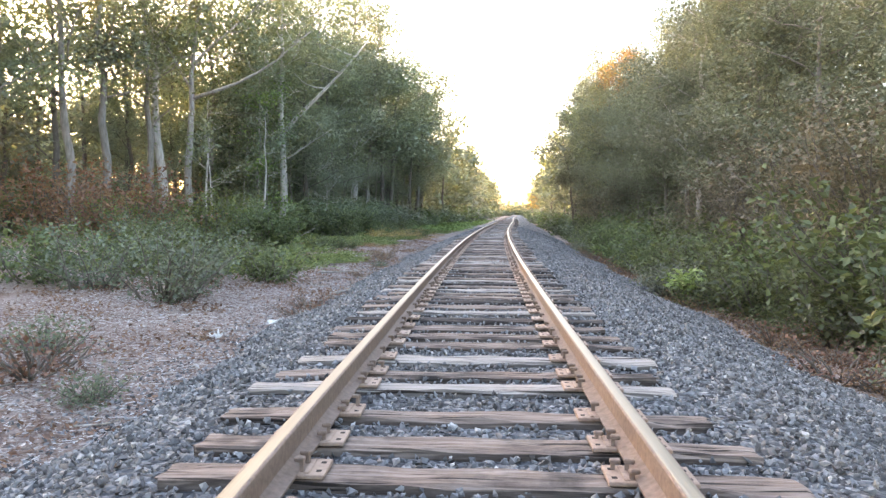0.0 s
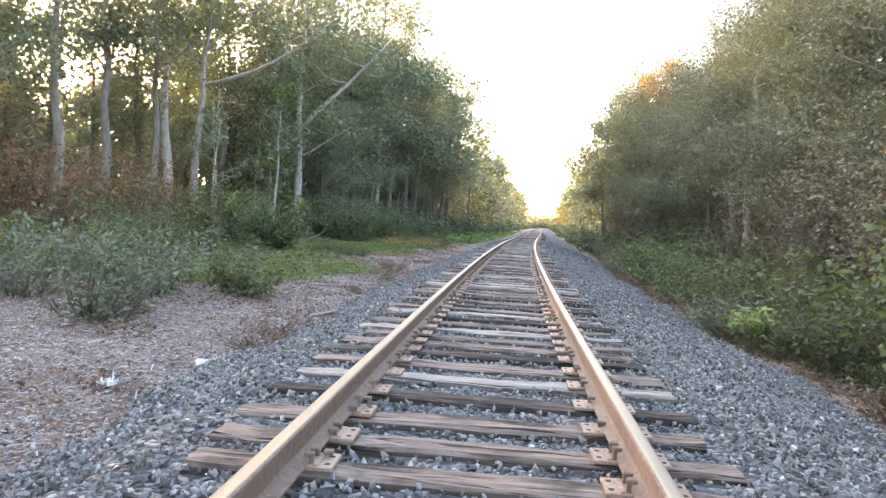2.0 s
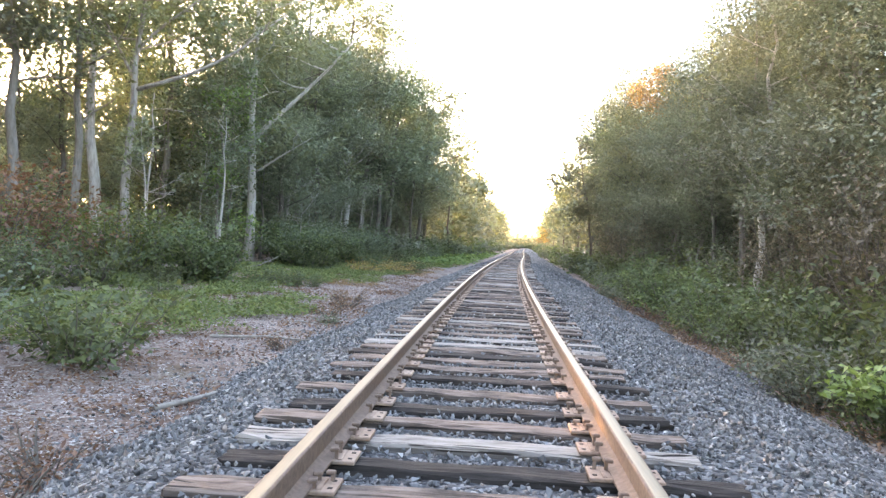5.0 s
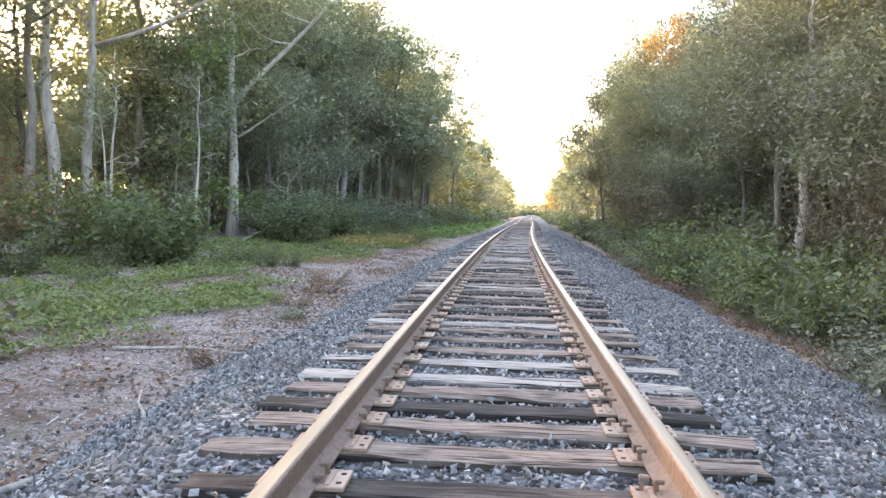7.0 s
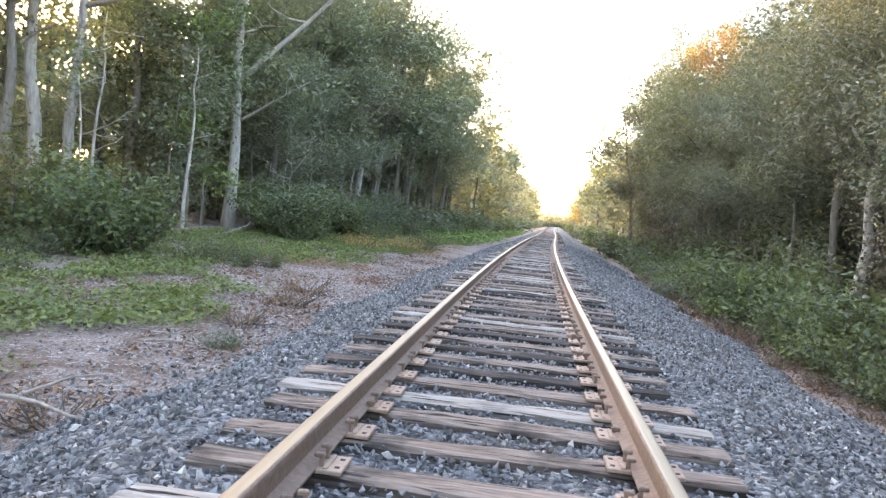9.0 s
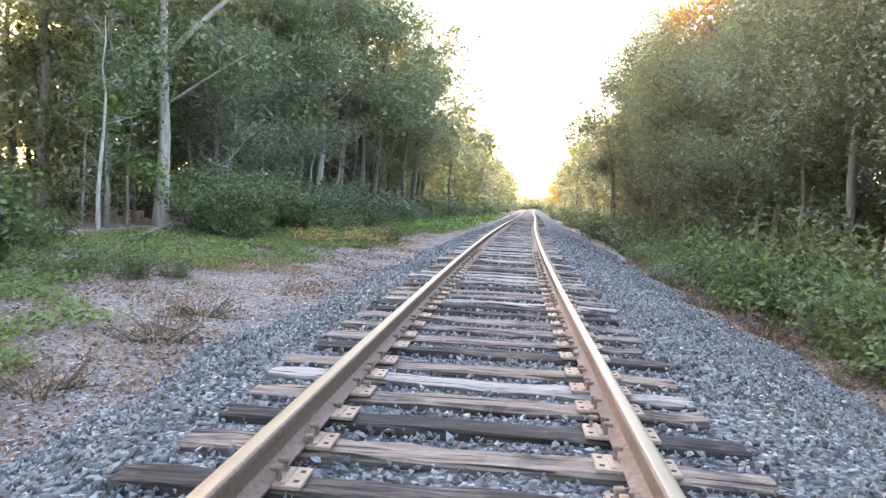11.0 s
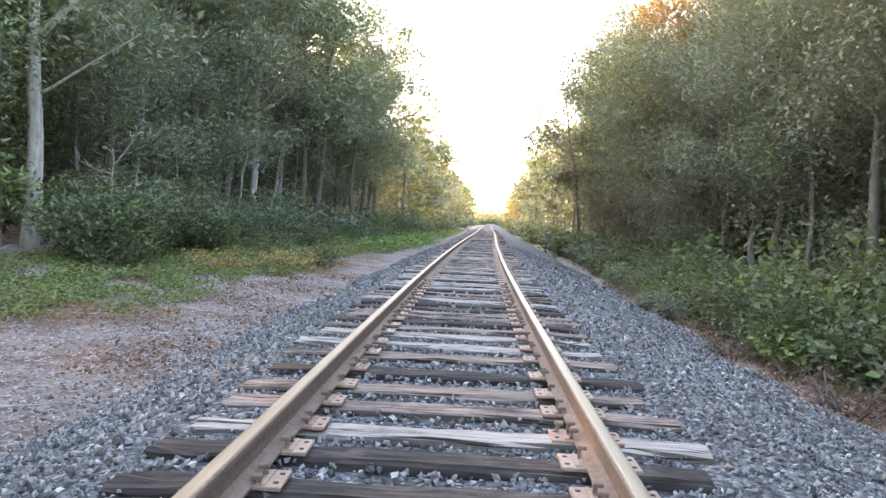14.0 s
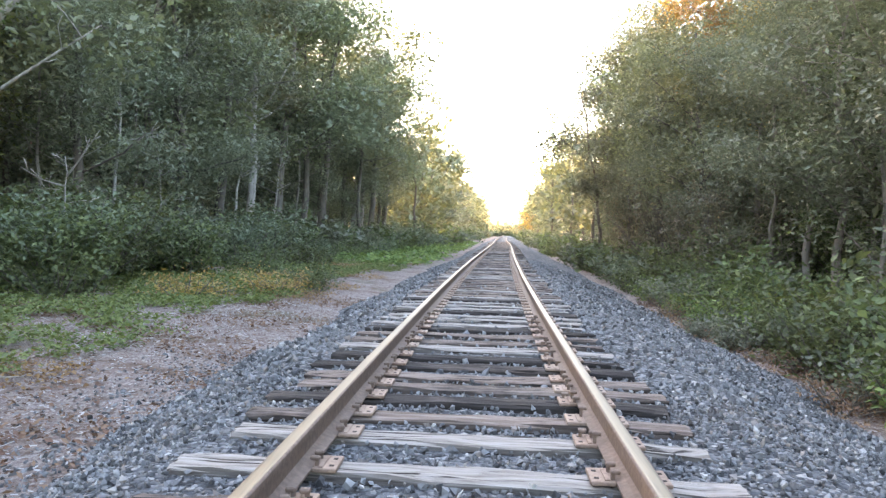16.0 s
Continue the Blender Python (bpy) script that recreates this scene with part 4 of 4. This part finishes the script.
for k in range(40):
    side = -1 if k % 2 else 1
    shrub(brng.choice(FAR_BUSH), side * (6.0 + brng.uniform(0, 4.0)), 80 + k * 2.2, brng.uniform(0.8, 1.3))
# brush closing in on the line farther along
for k in range(84):
    side = -1 if k % 2 else 1
    shrub(brng.choice(FAR_BUSH), side * (5.2 + brng.uniform(0, 4.0)), 100 + k * 2.6, brng.uniform(0.8, 1.5))
for k in range(40):
    shrub(brng.choice(FAR_BUSH), -22.0 - brng.uniform(0, 12), 24 + k * 1.5, brng.uniform(1.2, 1.8))
for k in range(18):
    shrub(FAR_BUSH[k % 3], -10.0 + 1.2 * k, 344.0 + brng.uniform(-3, 3), brng.uniform(1.2, 1.8))
# fresh green growth on the bank
for la, yy, sc in ((5.9, 27.2, 1.0), (5.6, 28.6, 0.8), (6.5, 30.4, 1.2), (5.5, 33.5, 0.9), (6.3, 36.5, 1.0), (6.3, 43.0, 1.35), (5.7, 45.5, 0.8), (7.2, 40.2, 1.1), (7.4, 34.0, 1.2), (8.2, 30.0, 1.3),
                   (8.4, 37.5, 1.2), (5.4, 50.0, 0.9), (6.0, 54.0, 1.0), (7.0, 25.5, 1.0), (8.0, 42.5, 1.2)):
    shrub(BUSH_FRESH[int(yy) % 2], la, yy, sc)
shrub(BRIGHT_PLANT, 6.3, 43.2, 1.3)
for ob in KINDS:
    for o in list(ob.children_recursive) + [ob]:
        bpy.data.objects.remove(o)


# ---- low cover and litter ----
def cover(name, seed, tests, n, per, size, leaf, lat0, lat1, y0, y1, label, spread=0.12, lift=0.05):
    rng, nrng, cs = random.Random(seed), np.random.default_rng(seed), []
    while len(cs) < n:
        la, yy = rng.uniform(lat0, lat1), rng.uniform(y0, y1)
        if tests(la, yy):
            p = at(la, yy)
            cs.append((p.x, p.y, ground_z(la, yy) + lift * rng.random() ** 0.5))
    v, f = leaves(nrng, cs, spread, per, size, 0.0, 1.2)
    base = np.repeat(np.array([c[2] for c in cs]), per)
    mid = v[:, 2].reshape(-1, 4).mean(1)
    v[:, 2] += np.repeat(base + np.abs(mid - base) * 0.5 - mid, 4)
    return tagged(new(name, mesh_from(name, v, f, leaf)), label, "ground cover", kind="stuff")


cover("weeds", 401, lambda a, y: a < float(np.interp(y, (15, 17, 25, 26.5, 29.5, 31.5, 60), (-6.5, -4.3, -4.1, -6.4, -6.2, -4.7, -4.0))) + 1.1 * wob(a, y, 0.7, 2.0) and wob(a, y, 1.1, 8.0) + 0.5 * wob(a, y, 3.1, 5.0) > -0.12, 8500, 16, 0.075, LEAF_WEED, -11, -3.7, 15.5, 60, "low green weeds and ivy over the verge", lift=0.1)
cover("far_weeds", 406, lambda a, y: wob(a, y, 0.3, 2.0) + 0.1 * (-3.8 - a) > -0.1, 2200, 9, 0.24, LEAF_WEED, -11, -3.4, 56, 130, "low green weeds far along the verge", lift=0.15, spread=0.3)
cover("dry_weeds", 402, lambda a, y: wob(a, y, 0.4, 7.0) > 0.08, 1300, 9, 0.05, LEAF_GOLD, -8, -3.6, 30, 58, "yellowing low weeds among the grass", lift=0.07)
cover("bank_weeds", 403, lambda a, y: wob(a, y, 0.45, 4.0) > -0.3, 1900, 16, 0.085, LEAF_BUSH, 5.0, 9.5, 7, 62, "green undergrowth below the ballast bank", lift=0.22, spread=0.16)
cover("fallen_leaves", 404, lambda a, y: wob(a, y, 0.8, 6.0) > 0.0, 4000, 4, 0.065, LEAF_DRY, -8, -2.3, 2, 42, "fallen brown leaves on the litter", lift=0.01)
cover("bank_leaves", 405, lambda a, y: True, 2600, 4, 0.065, LEAF_DRY, 4.1, 5.8, 3, 45, "fallen brown leaves at the foot of the bank", lift=0.02)


def chips(name, seed, n, lat0, lat1, y0, y1, label):
    nrng = np.random.default_rng(seed)
    la, yy = nrng.uniform(lat0, lat1, n), nrng.uniform(y0, y1, n)
    x, y2 = at_np(la, yy)
    z = np.array([ground_z(a, b) for a, b in zip(la, yy)]) + nrng.uniform(0.002, 0.025, n)
    c = np.stack([x, y2, z], 1)
    ang, tilt = nrng.uniform(0, 6.283, n), nrng.normal(0, 0.16, n)
    L, W = nrng.uniform(0.006, 0.024, n) * (1 + 2.6 * (nrng.random(n) > 0.95)), nrng.uniform(0.002, 0.0065, n)
    d = np.stack([np.cos(ang), np.sin(ang), tilt], 1) * L[:, None]
    w = np.stack([-np.sin(ang), np.cos(ang), nrng.normal(0, 0.4, n)], 1) * W[:, None]
    u = np.array([0, 0, 0.005])
    verts = np.stack([c - d - w, c - d + w, c + d + w, c + d - w, c - d + u, c + d + u], 1).reshape(-1, 3)
    i = np.arange(n)[:, None] * 6
    faces = np.concatenate([np.hstack([i + 4, i + 5, i + 2, i + 1]), np.hstack([i + 0, i + 3, i + 5, i + 4])])
    return tagged(new(name, mesh_from(name, verts, faces, STRAW)), label, "litter", kind="stuff")


chips("straw_litter", 411, 60000, -7.5, -2.25, 2.0, 40, "pale straw and wood chips strewn on the earth")
chips("near_litter", 413, 30000, -6.5, -2.35, 2.0, 15, "pale straw and bark chips strewn on the earth")
chips("bank_litter", 412, 7000, 3.9, 5.6, 3.0, 42, "brown twigs and straw at the foot of the bank")


def stick(lat, y, length, r, turn, seed, bark=BARK_BLEACHED):
    rng = random.Random(seed)
    pth = wander(rng, Vector((0, 0, 0)), Vector((1, 0, 0)), length, 8, 0.2)
    pth = [Vector((p.x, p.y, abs(p.z) * 0.2)) for p in pth]
    v, f = tube(pth, taper(9, r * 0.8, r * 0.3), 6)
    if length > 1:
        q = wander(rng, pth[4], Vector((0.8, 0.5, 0.15)), length * 0.35, 3, 0.12)
        v2, f2 = tube(q, taper(4, r * 0.5, r * 0.2), 5)
        f += [tuple(k + len(v) for k in ff) for ff in f2]
        v += v2
    ob = new("fallen_branch", mesh_from("fallen_branch", v, f, bark, True))
    p = at(lat, y, ground_z(lat, y) + r * 0.7)
    ob.matrix_basis = pose(*p, 0, 0, turn)
    return tagged(ob, "bleached fallen branch lying on the litter", "branch", "fallen branches")


for i, (la, yy, L, r, turn) in enumerate(((-3.0, 14.0, 3.2, 0.035, 84), (-4.2, 18.2, 1.8, 0.03, 20), (-5.6, 19.0, 1.4, 0.025, 160), (-4.9, 16.2, 1.3, 0.02, 35), (-3.9, 20.8, 1.2, 0.02, 10), (-10.5, 34.4, 2.6, 0.05, 15),
                                          (-3.4, 9.4, 0.9, 0.012, 30), (-4.4, 8.3, 0.8, 0.012, 150), (-3.9, 24.2, 0.9, 0.014, 60), (-3.6, 27.2, 0.8, 0.012, 40), (-5.6, 31.2, 1.3, 0.02, 25), (-5.9, 40.6, 0.8, 0.02, 50),
                                          (-2.7, 6.3, 0.7, 0.01, 40), (-3.1, 5.3, 0.8, 0.012, 10), (4.6, 10.8, 0.9, 0.012, 70), (4.5, 27.5, 1.0, 0.014, 60), (4.4, 32.5, 1.1, 0.016, 40), (-2.8, 24.4, 0.7, 0.012, 100))):
    stick(la, yy, L, r, turn, 500 + i)


# a crumpled scrap of white plastic and pale rocks at the edge of the bed
def scrap(lat, y, size, seed):
    rng = random.Random(seed)
    bm = bmesh.new()
    bmesh.ops.create_grid(bm, x_segments=7, y_segments=5, size=size)
    for v in bm.verts:
        v.co += Vector((rng.gauss(0, 0.02), rng.gauss(0, 0.02), abs(rng.gauss(0, 0.035)) + 0.01))
        v.co.y *= 0.6
    bmesh.ops.solidify(bm, geom=bm.faces[:], thickness=0.004)
    ob = new("plastic_scrap", bm_mesh("plastic_scrap", bm, PLASTIC))
    p = at(lat, y, max(ground_z(lat, y), bed_z(lat, y)) + 0.01)
    ob.matrix_basis = pose(*p, 0, 0, rng.uniform(0, 180))
    return tagged(ob, "crumpled white plastic scrap on the gravel edge", "litter scrap")


PLASTIC, nt, b = mat("white_plastic", 0.5)
n1 = noise_tex(nt, coords(nt), 12, 4)
nt.links.new(ramp(nt, n1, [(0.3, (0.55, 0.57, 0.58)), (0.7, (0.8, 0.8, 0.79))]).outputs[0], b.inputs["Base Color"])
scrap(-2.75, 9.7, 0.115, 1)
scrap(-3.3, 8.9, 0.08, 2)


# ---- crushed stone ----
ROCK_V = np.array([(x, y, z) for x in (-0.72, 0.72) for y in (-0.72, 0.72) for z in (-0.72, 0.72)])
ROCK_F = np.array([(0, 1, 3), (0, 3, 2), (4, 6, 7), (4, 7, 5), (0, 4, 5), (0, 5, 1), (2, 3, 7), (2, 7, 6), (0, 2, 6), (0, 6, 4), (1, 5, 7), (1, 7, 3)])
OCT_V = np.array([(1, 0, 0), (-1, 0, 0), (0, 1, 0), (0, -1, 0), (0, 0, 1), (0, 0, -1)], float)
OCT_F = np.array([(0, 2, 4), (2, 1, 4), (1, 3, 4), (3, 0, 4), (2, 0, 5), (1, 2, 5), (3, 1, 5), (0, 3, 5)])


def rand_rot(nrng, n):
    q = nrng.normal(0, 1, (n, 4))
    q /= np.linalg.norm(q, axis=1, keepdims=True)
    w, x, y, z = q.T
    return np.stack([np.stack([1 - 2 * (y * y + z * z), 2 * (x * y - z * w), 2 * (x * z + y * w)], -1),
                     np.stack([2 * (x * y + z * w), 1 - 2 * (x * x + z * z), 2 * (y * z - x * w)], -1),
                     np.stack([2 * (x * z - y * w), 2 * (y * z + x * w), 1 - 2 * (x * x + y * y)], -1)], 1)


def stone_cloud(nrng, c, size, V, F):
    n = len(c)
    v = V[None] * (1 + nrng.uniform(-0.35, 0.3, (n, len(V), 1))) + nrng.uniform(-0.34, 0.34, (n, len(V), 3))
    v = v * (size[:, None] * np.stack([nrng.uniform(0.75, 1.25, n), nrng.uniform(0.65, 1.0, n), nrng.uniform(0.5, 0.85, n)], 1))[:, None]
    v = np.einsum("nij,nkj->nki", rand_rot(nrng, n), v) + c[:, None]
    f = F[None] + (np.arange(n) * len(V))[:, None, None]
    return v.reshape(-1, 3), f.reshape(-1, 3)


def bed_np(la, yy):
    return np.interp(edge(la, yy), BED_LAT, BED_Z)


ties_np = np.array(sorted(TIE_Y))


def scatter(nrng, n, lat0, lat1, y0, y1):
    la, yy = nrng.uniform(lat0, lat1, n), nrng.uniform(y0, y1, n)
    j = np.clip(np.searchsorted(ties_np, yy), 1, len(ties_np) - 1)
    near = np.minimum(np.abs(ties_np[j] - yy), np.abs(ties_np[j - 1] - yy))
    keep = (np.abs(la) > 1.33) | (near > 0.09)
    keep &= ~((np.abs(np.abs(la) - 0.753) < 0.085) & (nrng.random(n) < 0.7))
    la, yy = la[keep], yy[keep]
    x, y2 = at_np(la, yy)
    return la, yy, x, y2


def stones(name, seed, n, lat0, lat1, y0, y1, size, V, F, lift, label):
    nrng = np.random.default_rng(seed)
    la, yy, x, y2 = scatter(nrng, n, lat0, lat1, y0, y1)
    s = size * nrng.uniform(0.55, 1.35, len(x))
    c = np.stack([x, y2, bed_np(la, yy) + nrng.uniform(-0.01, lift, len(x))], 1)
    v, f = stone_cloud(nrng, c, s, V, F)
    ob = new(name, mesh_from(name, v, f, STONE))
    ob.parent = ballast
    return tagged(ob, label, kind="stuff")


stones("crushed_stone", 601, 92000, -2.75, 2.6, 1.2, 30.5, 0.0195, OCT_V, OCT_F, 0.03, "blue-grey crushed stone between the ties")
stones("shoulder_stone", 602, 22000, 2.4, 4.5, 2.0, 36, 0.0215, OCT_V, OCT_F, 0.025, "blue-grey crushed stone on the bank")
stones("farther_stone", 603, 16000, -2.75, 4.5, 30.0, 56, 0.034, OCT_V, OCT_F, 0.03, "blue-grey crushed stone farther along")


def strays(name, seed, n, reach, y0, y1, size, label):
    """Stones strewn out from the foot of the bed into the litter, ever fewer with distance."""
    nrng = np.random.default_rng(seed)
    la, yy = -2.45 - nrng.exponential(reach, n), nrng.uniform(y0, y1, n)
    keep = la > -6.5
    la, yy = la[keep], yy[keep]
    x, y2 = at_np(la, yy)
    z = np.maximum(np.array([ground_z(a, b) for a, b in zip(la, yy)]), bed_np(la, yy)) + nrng.uniform(-0.004, 0.012, len(la))
    v, f = stone_cloud(nrng, np.stack([x, y2, z], 1), size * nrng.uniform(0.5, 1.35, len(la)), OCT_V, OCT_F)
    return tagged(new(name, mesh_from(name, v, f, STONE)), label, "stones", kind="stuff")


strays("stray_stone", 604, 11000, 0.55, 1.5, 34, 0.023, "stray stones strewn from the bed into the litter")

# the loose top stones that can be told apart
STONE_MESHES = []
for k in range(12):
    nrng = np.random.default_rng(700 + k)
    v, f = stone_cloud(nrng, np.zeros((1, 3)), np.array([0.021]), ROCK_V, ROCK_F)
    STONE_MESHES.append(mesh_from("stone", v, f, STONE_ONE))
nrng = np.random.default_rng(777)
la, yy, x, y2 = scatter(nrng, 700, -1.25, 1.25, 2.0, 30.0)
for k in range(min(280, len(x))):
    ob = new("stone", STONE_MESHES[k % 12])
    ob.parent = ballast
    ob.matrix_basis = pose(float(x[k]), float(y2[k]), float(bed_np(la[k], yy[k])) + 0.03, *(float(q) for q in nrng.uniform(0, 360, 3)))
